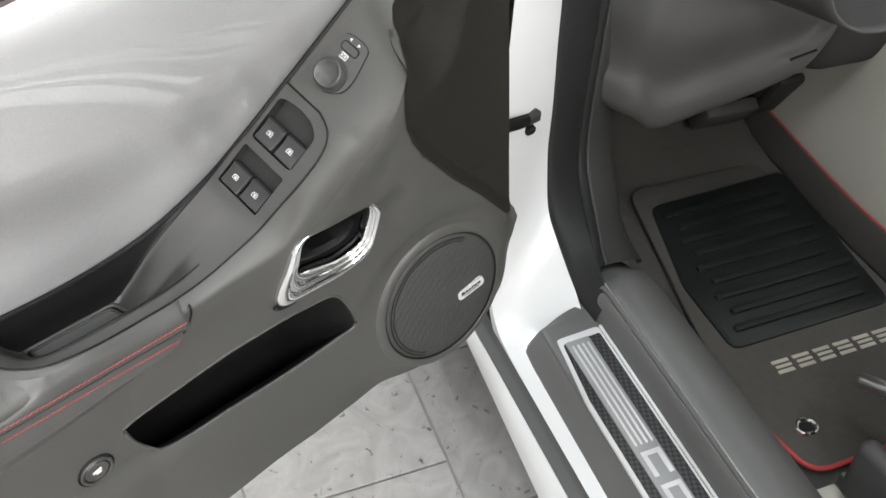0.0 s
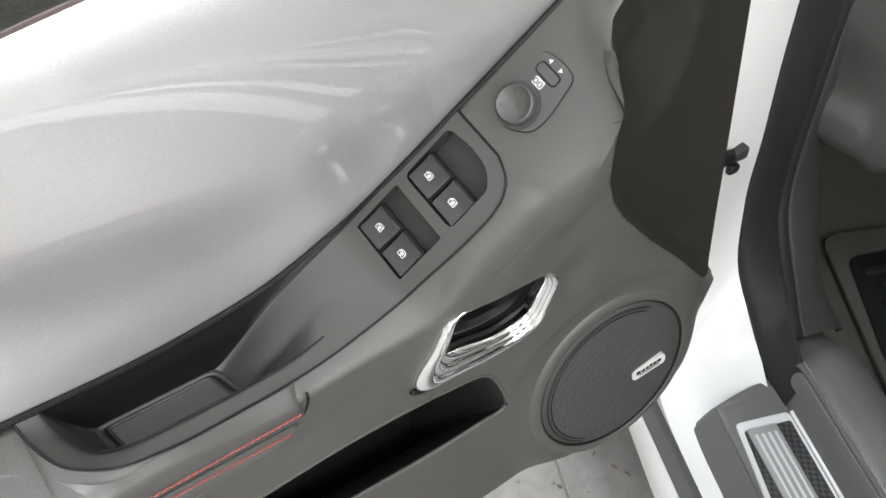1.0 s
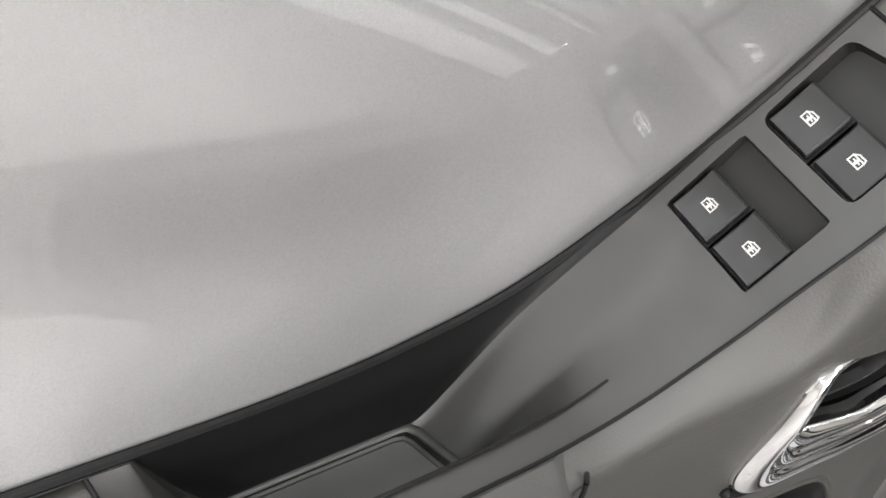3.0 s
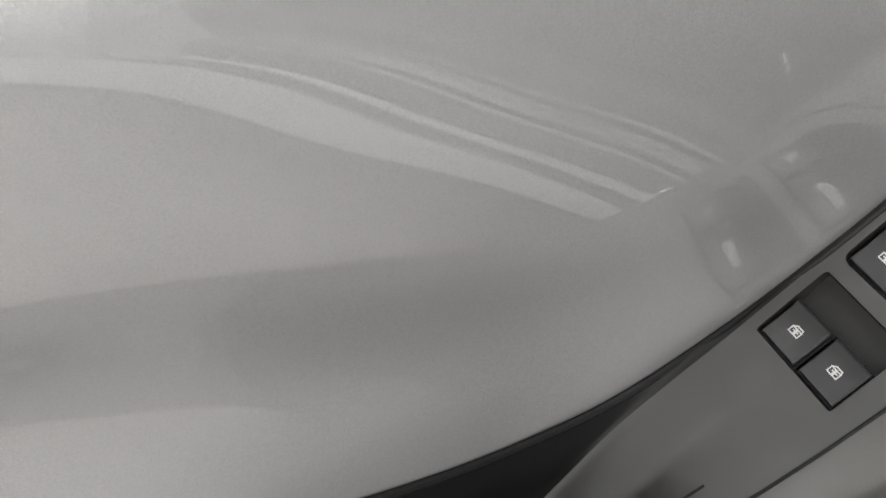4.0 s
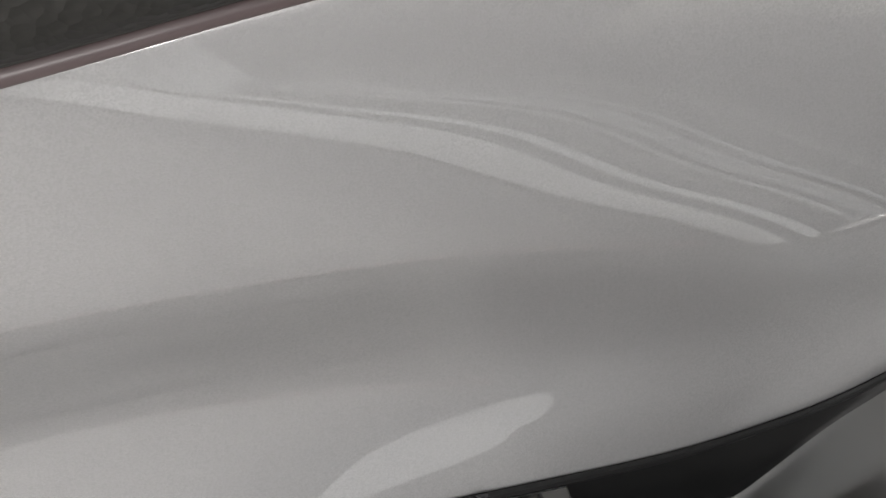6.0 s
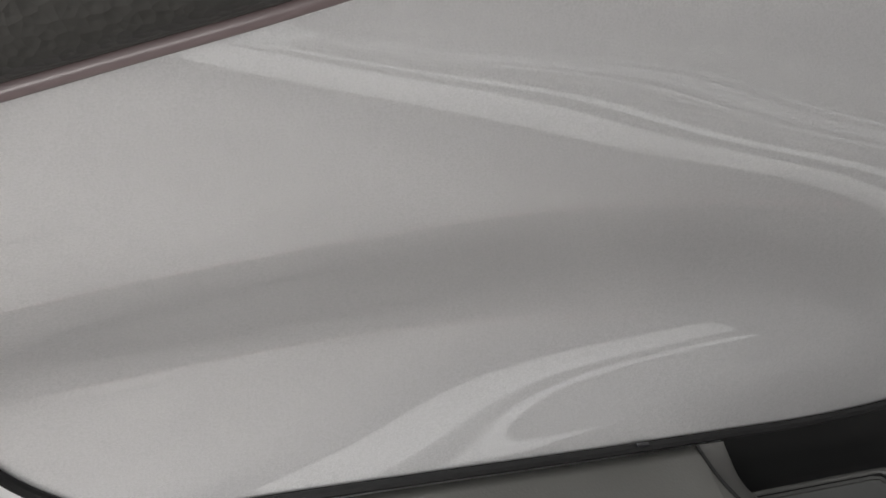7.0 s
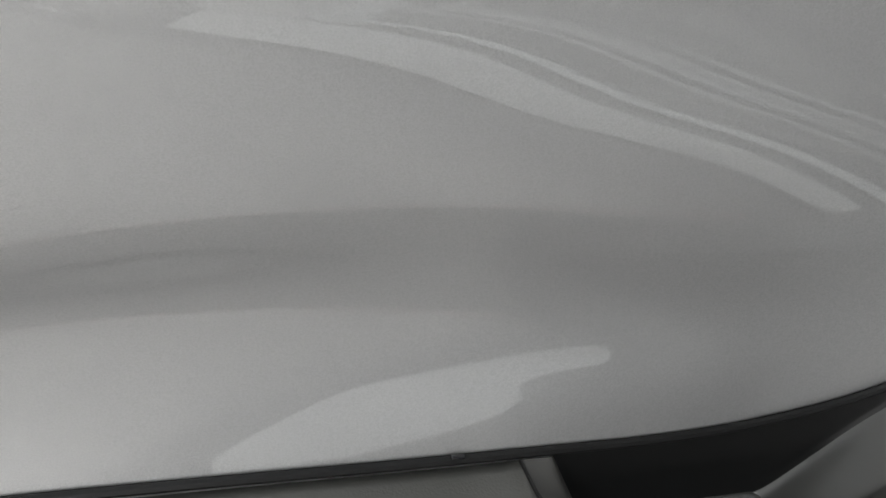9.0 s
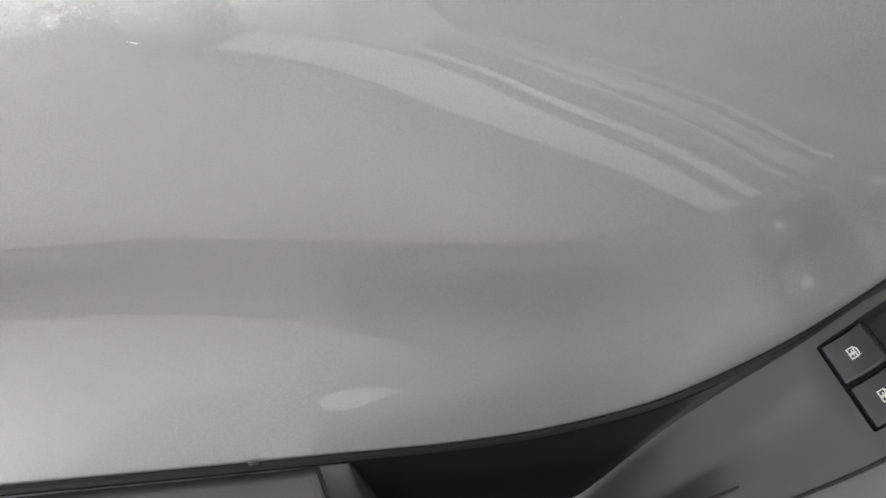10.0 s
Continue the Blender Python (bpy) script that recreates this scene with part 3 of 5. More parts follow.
    # weather seal: a broad rounded rubber band, a narrow lip behind its crease, and the pillar trim inside them
    near = spline([(-0.19, 0.058, 1.25), (-0.185, 0.070, 0.90), (-0.181, 0.073, 0.80), (-0.175, 0.077, 0.70), (-0.171, 0.080, 0.62), (-0.166, 0.082, 0.54),
                   (-0.150, 0.084, 0.48), (-0.120, 0.086, 0.435), (-0.070, 0.087, 0.398), (-0.030, 0.090, 0.374), (0.01, 0.0925, 0.366)], 110)
    far = spline([(-0.262, 0.195, 1.25), (-0.243, 0.174, 0.90), (-0.236, 0.168, 0.80), (-0.228, 0.163, 0.70), (-0.217, 0.158, 0.62), (-0.205, 0.153, 0.54),
                  (-0.186, 0.149, 0.48), (-0.148, 0.141, 0.452), (-0.095, 0.128, 0.436), (-0.045, 0.114, 0.425), (0.01, 0.1045, 0.4140)], 110)
    near, far = [Vector(p) for p in near], [Vector(p) for p in far]

    def band(section, stop=110):
        """Sweeps a section along the seal; past its far edge it turns inboard, and flatter towards the sill."""
        rows = []
        for i in range(stop):
            k = sstep(62, 92, i)
            across = far[i] - near[i]
            inboard = Vector((-0.042, 0.074, 0)).lerp(Vector((-0.030, 0.070, -0.035)), k)
            run = near[min(i + 1, 109)] - near[max(i - 1, 0)]
            row = []
            for u, h in section:
                e = across if u <= 1 else inboard
                n = e.cross(run).normalized()
                if n.x + n.z < 0:
                    n = -n
                size = 1 - 0.7 * sstep(78, 104, i)
                p = near[i] + across * u if u <= 1 else far[i] + inboard * (u - 1)
                row.append(car_pt(*(p + n * (h * size))))
            rows.append(row)
        return grid(rows)
    part("outer_seal", band(spline([(-0.04, -0.010), (-0.02, 0.001), (0.05, 0.006), (0.20, 0.0095), (0.45, 0.0105), (0.70, 0.0085), (0.90, 0.004), (0.985, -0.001), (1.0, -0.008)], 26)), RUBBER, car, "broad black rubber door seal")
    part("inner_seal", band(spline([(1.0, -0.009), (1.015, -0.001), (1.08, 0.003), (1.18, 0.003), (1.26, -0.001), (1.28, -0.009)], 16), 100), RUBBER, car, "black rubber inner seal lip")
    part("pillar_trim", band(spline([(1.275, -0.009), (1.285, -0.002), (1.33, 0.0015), (1.55, 0.002), (1.85, 0.000), (2.20, -0.008), (2.60, -0.024), (2.90, -0.045), (3.0, -0.08)], 30), 100), PILLAR, car, "dark grey hinge pillar trim")
    # kick panel beside the pedals
    rows = [[car_pt(a, 0.15 + 0.02 * k, z) for k, z in enumerate((0.60, 0.54, 0.48, 0.40, 0.32, 0.24))] for a in np.linspace(-0.75, -0.22, 14)]
    thicken(part("kick_panel", grid(rows), DARK_TRIM, car, "dark carpeted kick panel"), 0.004)


def sill_trim():
    # lower cover with the tread plate, front end rounded off
    sec = [(0.000, 0.3205), (0.0035, 0.329), (0.008, 0.3405), (0.0135, 0.353), (0.0195, 0.3615), (0.026, 0.3655), (0.0925, 0.3690), (0.0965, 0.3745), (0.0995, 0.392), (0.1015, 0.408), (0.1035, 0.4175)]
    sec = spline(sec, 60)
    rows = []
    for a in np.concatenate((np.linspace(-0.030, 0.02, 14), np.linspace(0.03, 1.0, 50))):
        k = sstep(-0.031, -0.006, a)
        rows.append([car_pt(a + 0.004 + 0.016 * max(1 - b / 0.09, 0) * (1 - k), b, 0.316 + (z - 0.316 - max(z - 0.369, 0) * sstep(-0.002, -0.028, a)) * (1 - 0.45 * (1 - k) * (1 - sstep(0.005, 0.07, b)))) for b, z in sec])
    front = [Vector(p) for p in rows[0]]
    rows.insert(0, [p - Vector((0, 0, 0.06)) for p in front])
    thicken(part("sill_cover", grid(rows), SILL, car, "dark grey plastic sill cover"), 0.003)
    # inner trim falling to the carpet
    sec = spline([(0.1035, 0.4175), (0.108, 0.4225), (0.122, 0.4265), (0.150, 0.422), (0.195, 0.388), (0.240, 0.335), (0.268, 0.296), (0.288, 0.245)], 40)
    rows = []
    for a in np.linspace(-0.060, 1.0, 64):
        rows.append([car_pt(a - 0.5 * max(b - 0.12, 0), b, z - 0.030 * sstep(0.0, -0.05, a)) for b, z in sec])
    thicken(part("sill_inner_trim", grid(rows), SILL, car, "dark grey inner sill trim with a worn edge"), 0.003)
    part("edge_line", tube([tuple(car_pt(a, 0.1075 + 0.0006 * math.sin(a * 37), 0.4232)) for a in np.linspace(-0.01, 1.0, 60)], 0.0011, 6), SATIN, car, "pale scuffed edge of the sill trim")


def tread_plate():
    base = [(0.020, 0.0265), (0.018, 0.090), (0.95, 0.090), (0.95, 0.0185), (0.125, 0.0165)]

    def top(a, b, h):
        return car_pt(a, b, 0.3662 + 0.0034 * (b - 0.026) / 0.058 + 0.0045 + h)
    plate = part("tread_plate", slab(rounded(base, 0.006), 0.005, top, 0.0012), ALLOY, car, "bright metal tread plate with carbon inlays")
    inner = [(0.032, 0.0310), (0.030, 0.0865), (0.93, 0.0865), (0.93, 0.0235), (0.125, 0.0215)]
    part("inlay_bed", slab(rounded(inner, 0.003), 0.001, lambda a, b, h: top(a, b, h + 0.0007), 0.0), CARBON, plate, "black carbon-weave inlay")
    band = [(0.031, 0.034), (0.030, 0.0685), (0.93, 0.0715), (0.93, 0.0375)]
    part("centre_band", slab(rounded(band, 0.002), 0.002, lambda a, b, h: top(a, b, h + 0.0022), 0.0006), BAND, plate, "brushed metal centre band")
    for k in range(4):
        b0 = 0.0405 + 0.0074 * k
        o = [(0.040, b0 - 0.0013), (0.040, b0 + 0.0013), (0.205, b0 + 0.0021), (0.205, b0 - 0.0005)]
        part("rib", slab(rounded(o, 0.001), 0.002, lambda a, b, h: top(a, b, h + 0.0038), 0.0006), ALLOY, plate)
    # embossed lettering as plain bars
    for k in range(9):
        a0 = 0.215 + 0.0466 * k
        for da, db, la, lb in ((0.0, 0.0, 0.006, 0.026), (0.006, 0.0, 0.029, 0.006), (0.006, 0.020, 0.029, 0.006)):
            o = [(a0 + da, 0.0405 + db), (a0 + da, 0.0405 + db + lb), (a0 + da + la, 0.0405 + db + lb), (a0 + da + la, 0.0405 + db)]
            part("embossed_bar", slab(o, 0.002, lambda a, b, h: top(a, b, h + 0.0034), 0.0005), ALLOY, plate)
    part("plate_rail", tube([tuple(top(a, 0.0925, 0.001)) for a in np.linspace(0.02, 0.95, 20)], 0.0022, 8), ALLOY, plate)


def cabin():
    # carpet floor; unseen bulkhead, far side, roof and rear added to keep the cabin dark
    rows = [[car_pt(a, b, 0.236 + 0.35 * sstep(-0.38, -0.85, a) ** 1.2) for b in np.linspace(0.2, 0.75, 12)] for a in np.linspace(-0.95, 1.3, 40)]
    thicken(part("cabin_carpet", grid(rows), CARPET, car, "dark grey cabin carpet"), 0.01)
    for name, lo, hi in (("bulkhead", (-1.0, 0.1, 0.2), (-0.95, 1.7, 1.1)), ("far_side", (-1.0, 1.65, 0.2), (1.6, 1.7, 0.9)), ("rear_bulkhead", (1.5, 0.05, 0.2), (1.55, 1.7, 0.95)),
                         ("roof", (0.45, 0.25, 1.32), (1.35, 1.55, 1.36)), ("dash_top", (-1.0, 0.13, 0.92), (-0.22, 1.7, 1.0))):
        c = [(p + q) / 2 for p, q in zip(lo, hi)]
        part(name, rbox([q - p for p, q in zip(lo, hi)], CAR @ Matrix.Translation(c), 0.02), DARK_TRIM, car)
    # knee panel below the dash: a broad shallow bowl with a turned-under lip
    low = [(0.110, 0.612), (0.130, 0.604), (0.165, 0.592), (0.190, 0.556), (0.206, 0.546), (0.236, 0.535), (0.277, 0.505), (0.35, 0.517), (0.414, 0.529), (0.48, 0.546), (0.527, 0.567), (0.552, 0.61), (0.560, 0.66), (0.555, 0.72)]
    low = spline(low, 60)
    rows = []
    for b, z in low:
        k = sstep(0.185, 0.24, b)
        tuck = 0.06 * sstep(0.24, 0.15, b)
        r = [car_pt(-0.235 - tuck, b, z + 0.012), car_pt(-0.207 - tuck, b, z + 0.001), car_pt(-0.200 - tuck, b, z + 0.006)]
        for s in np.concatenate((np.linspace(0.04, 0.42, 16), np.linspace(0.47, 1, 9))):
            zz = z + (0.93 - z) * s
            a = -0.200 - tuck + 0.004 - 0.014 * sstep(0.10, 0.17, s) + 0.022 * sstep(0.17, 0.40, s) - 0.05 * s * s
            r.append(car_pt(a, b + (0.35 - b) * 0.12 * s * (1 - k * 0.3), zz))
        rows.append(r)
    thicken(part("knee_panel", grid(rows), CABIN, car, "grey plastic knee panel under the dash"), 0.004)
    # fuse cover slot and steering column shroud
    part("panel_slot", rbox((0.004, 0.045, 0.003), CAR @ pose(-0.186, 0.50, 0.607, 12), 0.001), BLACK, car)
    rows = []
    for s in np.linspace(0, 1, 12):
        rows.append([car_pt(-0.24 + 0.22 * s, 0.43 + 0.115 * math.cos(t), 0.80 + 0.05 * s - 0.105 * math.sin(t)) for t in np.linspace(0, math.pi, 24)])
    thicken(part("column_shroud", grid(rows), CABIN, car, "grey steering column shroud"), 0.004)
    # dark box added right of the knee panel, where the cabin is only unlit
    part("dark_block", rbox((0.25, 0.22, 0.34), CAR @ pose(-0.36, 0.71, 0.68, 0, 8, 0), 0.04, 4), DARK_TRIM, car)
    # pedal pads
    part("foot_rest", rbox((0.03, 0.12, 0.07), CAR @ pose(-0.43, 0.62, 0.318, 0, 35, 0), 0.01), CABIN, car, "grey rubber pedal pad")
    part("brake_pedal", rbox((0.02, 0.07, 0.11), CAR @ pose(-0.40, 0.71, 0.365, 0, 25, 0), 0.008), DARK_TRIM, car)
    # tunnel side in pale vinyl with its piped lower edge
    prof = spline([(0.700, 0.235), (0.694, 0.30), (0.705, 0.40), (0.72, 0.50), (0.75, 0.60), (0.80, 0.66), (0.95, 0.68)], 30)
    rows = [[car_pt(a, b + 0.03 * sstep(-0.1, -0.5, a), z) for b, z in prof] for a in np.linspace(-0.50, 1.0, 30)]
    thicken(part("tunnel_side", grid(rows), CONSOLE, car, "pale vinyl tunnel side"), 0.005)
    rows = [[car_pt(a, b - 0.006 + 0.03 * sstep(-0.1, -0.5, a), z) for b, z in spline([(0.6975, 0.236), (0.693, 0.28), (0.694, 0.315)], 10)] for a in np.linspace(-0.50, 1.0, 30)]
    thicken(part("tunnel_kick", grid(rows), CARPET, car, "carpeted strip below the tunnel vinyl"), 0.003)
    part("tunnel_piping", tube([tuple(car_pt(a, 0.687 + 0.03 * sstep(-0.1, -0.5, a), 0.317)) for a in np.linspace(-0.5, 1.0, 30)], 0.0018, 6), RED, car, "red piping")


car_body()
sill_trim()
tread_plate()
cabin()


def floor_mat():
    mat_ob = empty("floor_mat", "dark carpet floor mat with a black ribbed heel pad", "floor mat", at=tuple(car_pt(0.0, 0.48, 0.245)))
    z0 = 0.2465

    def lay(a, b, h):
        return car_pt(a, b, z0 + 0.006 + h + 0.30 * sstep(-0.36, -0.7, a))
    out = rounded([(-0.345, 0.375), (-0.345, 0.66), (0.255, 0.655), (0.258, 0.315), (0.15, 0.292), (0.0, 0.303)], 0.035, 7)
    part("carpet", slab(out, 0.006, lay, 0.002), CARPET, mat_ob, "dark grey carpet")
    pad = rounded([(-0.29, 0.388), (-0.305, 0.688), (0.036, 0.645), (0.040, 0.336), (-0.10, 0.336)], 0.02, 6)
    heel = part("heel_pad", slab(pad, 0.006, lambda a, b, h: lay(a, b, h + 0.0045), 0.002), MAT_RUBBER, mat_ob, "black ribbed rubber heel pad")
    for k in range(9):
        a = -0.262 + 0.033 * k
        b0, b1 = 0.40 - 0.045 * max(a + 0.29, 0) / 0.33 + 0.012 * (k % 2), 0.645 - 0.03 * (k % 3) * 0.5
        o = [(a, b0), (a - 0.004, b1), (a + 0.008, b1), (a + 0.012, b0)]
        part("rib", slab(rounded(o, 0.004), 0.007, lambda a, b, h: lay(a, b, h + 0.0105), 0.003), MAT_RUBBER, heel)
    # woven lettering, plain bars
    for k in range(6):
        b0 = 0.377 + 0.0385 * k
        for da, db, la, lb in ((0.0, 0.0, 0.006, 0.030), (0.0095, 0.002, 0.005, 0.028), (0.018, 0.0, 0.006, 0.029)):
            o = [(0.078 + da, b0 + db), (0.078 + da, b0 + db + lb), (0.078 + da + la, b0 + db + lb), (0.078 + da + la, b0 + db)]
            part("woven_bar", slab(o, 0.003, lambda a, b, h: lay(a, b, h + 0.0015), 0.0005), PALE_THREAD, mat_ob, "pale woven lettering bar")
    rim = [p for p in out if p[0] > 0.1 and p[1] < 0.64] 
    rim.sort(key=lambda p: math.atan2(p[0] - 0.15, 0.5 - p[1]))
    part("piping", tube([tuple(lay(a, b, -0.002)) for a, b in rim], 0.0038, 8), RED, mat_ob, "bright red edge binding")
    ring = [tuple(lay(0.194 + 0.012 * math.cos(t), 0.352 + 0.015 * math.sin(t), 0.0025)) for t in np.linspace(0, 2 * math.pi, 25)[:-1]]
    eye = part("eyelet", tube(ring, 0.0035, 8, closed=True), CHROME, mat_ob, "chrome fixing eyelet")
    o = [(0.194 + 0.010 * math.cos(t), 0.352 + 0.012 * math.sin(t)) for t in np.linspace(0, 2 * math.pi, 17)[:-1]]
    part("plug", slab(o, 0.002, lambda a, b, h: lay(a, b, h + 0.002)), BLACK, eye)


def seat():
    s = empty("driver_seat", "black driver seat cushion on bright metal rails", "car seat", at=tuple(car_pt(0.5, 0.55, 0.24)))
    bm = rbox((0.52, 0.50, 0.19), CAR @ pose(0.545, 0.585, 0.395, 0, -8, 0), 0.06, 6)
    part("cushion", bm, DARK_TRIM, s, "black cloth seat cushion")
    part("side_shield", rbox((0.46, 0.03, 0.10), CAR @ pose(0.52, 0.322, 0.345, 0, -5, 0), 0.014, 4), CABIN, s, "grey plastic seat shield")
    part("lever", rbox((0.075, 0.02, 0.02), CAR @ pose(0.235, 0.40, 0.37, 0, -20, 20), 0.007, 3), SATIN, s, "grey adjusting lever")
    for b in (0.335, 0.355, 0.378):
        part("rail", rbox((0.55, 0.009, 0.03), CAR @ pose(0.555, b, 0.262), 0.002), SATIN, s, "bright steel seat rail")
    part("rail_foot", rbox((0.06, 0.04, 0.02), CAR @ pose(0.315, 0.302, 0.258), 0.004), CONSOLE, s, "pale rail end cap")


floor_mat()
seat()

# ---------- the open door ----------
door = empty("car_door", "open white car door with dark grey trim and silver insert", "car door", at=(0.0, 0.03, 0.45))


def belt_rise(x):
    return 0.002 * sstep(-0.40, -0.32, x)


def silver_insert():
    xs = np.concatenate((np.linspace(-0.492, -0.43, 26), np.linspace(-0.425, 0.23, 140)))
    rows = []
    for x in xs:
        # lower corner at the lock end is rounded off
        d = max(-0.437 - x, 0) / 0.055
        lift = 0.052 * (1 - math.sqrt(max(1 - d * d, 0.0)))
        h = (belt_at(x) - edge_at(x)).z
        v0 = lift / h
        rows.append([insert_at(x, v0 + (1 + belt_rise(x) / h - v0) * t) for t in np.linspace(0, 1, 100)])
    thicken(part("silver_insert", grid(rows), SILVER, door, "silver metallic lacquered insert"), 0.003, toward=(-0.3, -1, 0.4))
    # black beading along its lower edge, with its double line
    low = [r[0] for r in rows]
    a = [tuple(p + Vector((0, -0.0012, -0.0010))) for p in low]
    bead = part("edge_bead", tube(a, 0.0021, 8), BLACK, door, "black beading under the silver insert")
    part("bead_line", tube([tuple(p + Vector((0, -0.0027, -0.0008))) for p in low], 0.0003, 6), BLACK, bead)
    # top pad and the thin lip below it
    lipm = material("belt_lip", (0.13, 0.10, 0.10), 0.35, coat=0.2, blotch=0.05)
    rows = []
    prof = spline([(0.0004, -0.0008), (-0.0012, -0.0010), (-0.0019, -0.0002), (-0.0020, 0.0014), (-0.0012, 0.0030)], 10)
    for x in xs:
        b = insert_at(x, 1 + belt_rise(x) / (belt_at(x) - edge_at(x)).z)
        rows.append([b + Vector((0, p, q)) for p, q in prof])
    thicken(part("belt_lip", grid(rows), lipm, door, "thin glossy maroon-grey lip"), 0.002, toward=(-0.3, -1, 0.4))
    rows = []
    prof = spline([(0.006, 0.0022), (-0.0035, 0.0036), (-0.014, 0.0115), (-0.022, 0.036), (-0.018, 0.060), (0.000, 0.080), (0.04, 0.090), (0.075, 0.088)], 30)
    for x in xs:
        b = insert_at(x, 1 + belt_rise(x) / (belt_at(x) - edge_at(x)).z)
        rows.append([b + Vector((0, p, q)) for p, q in prof])
    thicken(part("top_pad", grid(rows), TOP_PAD, door, "black grained top pad"), 0.004, toward=(-0.3, -1, 0.4))
    # small dark clip in the beading
    e = edge_at(-0.2615)
    part("clip", rbox((0.0055, 0.0022, 0.0015), Matrix.Translation(e + Vector((0, -0.0035, 0.0025))) @ pose(0, 0, 0, 0, 9, 0), 0.0007), GLOSS_BLACK, door, "small glossy black clip")


# rails of the armrest top, from its rear end up to the switches
RAIL_INNER = [(-0.2235, 0.0135, 0.7655), (-0.216, 0.0148, 0.7643), (-0.205, 0.016, 0.762), (-0.185, 0.0185, 0.759), (-0.155, 0.0215, 0.755), (-0.119, 0.0255, 0.7524), (-0.095, 0.0265, 0.7545), (-0.068, 0.0267, 0.7587), (-0.040, 0.0255, 0.7690)]
RAIL_WALL = [(-0.2225, 0.0125, 0.764), (-0.210, 0.022, 0.728), (-0.199, 0.0265, 0.7065), (-0.180, 0.0264, 0.705), (-0.150, 0.0262, 0.704), (-0.116, 0.0255, 0.7028), (-0.0985, 0.0252, 0.718), (-0.0705, 0.0245, 0.743), (-0.042, 0.021, 0.7645)]
RAIL_FLOOR = [(-0.2225, 0.0115, 0.764), (-0.208, 0.008, 0.728), (-0.1945, 0.002, 0.7045), (-0.178, -0.002, 0.703), (-0.150, -0.004, 0.7028), (-0.1145, -0.004, 0.7022), (-0.098, -0.004, 0.713), (-0.072, -0.003, 0.7325), (-0.046, -0.004, 0.752)]
RAIL_RIM = [(-0.2232, 0.0101, 0.7642), (-0.2195, -0.0023, 0.7512), (-0.2095, -0.0174, 0.7462), (-0.192, -0.0249, 0.7451), (-0.158, -0.0261, 0.7441), (-0.122, -0.0258, 0.7422), (-0.098, -0.0249, 0.7407), (-0.0735, -0.0234, 0.7409), (-0.050, -0.0234, 0.7484)]
RAIL_OUTER = [(-0.2364, 0.0094, 0.7662), (-0.2335, -0.0056, 0.7609), (-0.2255, -0.0241, 0.7551), (-0.202, -0.0396, 0.7508), (-0.163, -0.0404, 0.7448), (-0.123, -0.0381, 0.7406), (-0.0985, -0.0378, 0.7397), (-0.0745, -0.0371, 0.7406), (-0.052, -0.0383, 0.7464)]
RAILS = (RAIL_INNER, RAIL_WALL, RAIL_FLOOR, RAIL_RIM, RAIL_OUTER)
SW_STATIONS = ((-45, (-30, -29.5, 0, 21, 34.1)), (-20, (-30, -29.5, 0, 22, 35.1)), (10, (-30, -29.5, 0, 23, 36.8)), (35, (-30, -29.5, 0, 23, 36.8)),
               (50, (-30, -29.5, 0, 22, 33.6)), (59.5, (-30, -29.5, -1, 18, 26.9)), (63.5, (-30, -29.5, -3, 13, 19)), (66, (-30, -29.5, -6, 4, 11)))


def armrest_rails():
    rails = []
    for k in range(5):
        pts = list(RAILS[k]) + [tuple(sw(p, q[k])) for p, q in SW_STATIONS]
        g = np.array(pts)
        u = np.linspace(0, len(g) - 1, 260)
        g = np.stack([np.interp(u, np.arange(len(g)), g[:, m]) for m in range(3)], axis=1)
        for _ in range(36):
            g[1:-1] = 0.5 * g[1:-1] + 0.25 * (g[:-2] + g[2:])
        rails.append(g)
    return rails


ARM = armrest_rails()


def rect(p0, p1, q0, q1, r, seg=5):
    return rounded([(p0, q0), (p1, q0), (p1, q1), (p0, q1)], r, seg)


WELL_LOW = rect(-34.6, 4.6, -23.0, 23.6, 1.5, 4)
WELL_UP = rounded([(12.2, -23.2), (54.0, -23.4), (57.3, -5.0), (55.8, 12.0), (47.5, 23.2), (12.8, 23.8)], 5, 7)


def sheet_uv(co):
    d = co - SW_O
    if abs(d.dot(SW_N)) > 0.004:
        return None
    return d.dot(SW_P) * 1000, d.dot(SW_Q) * 1000


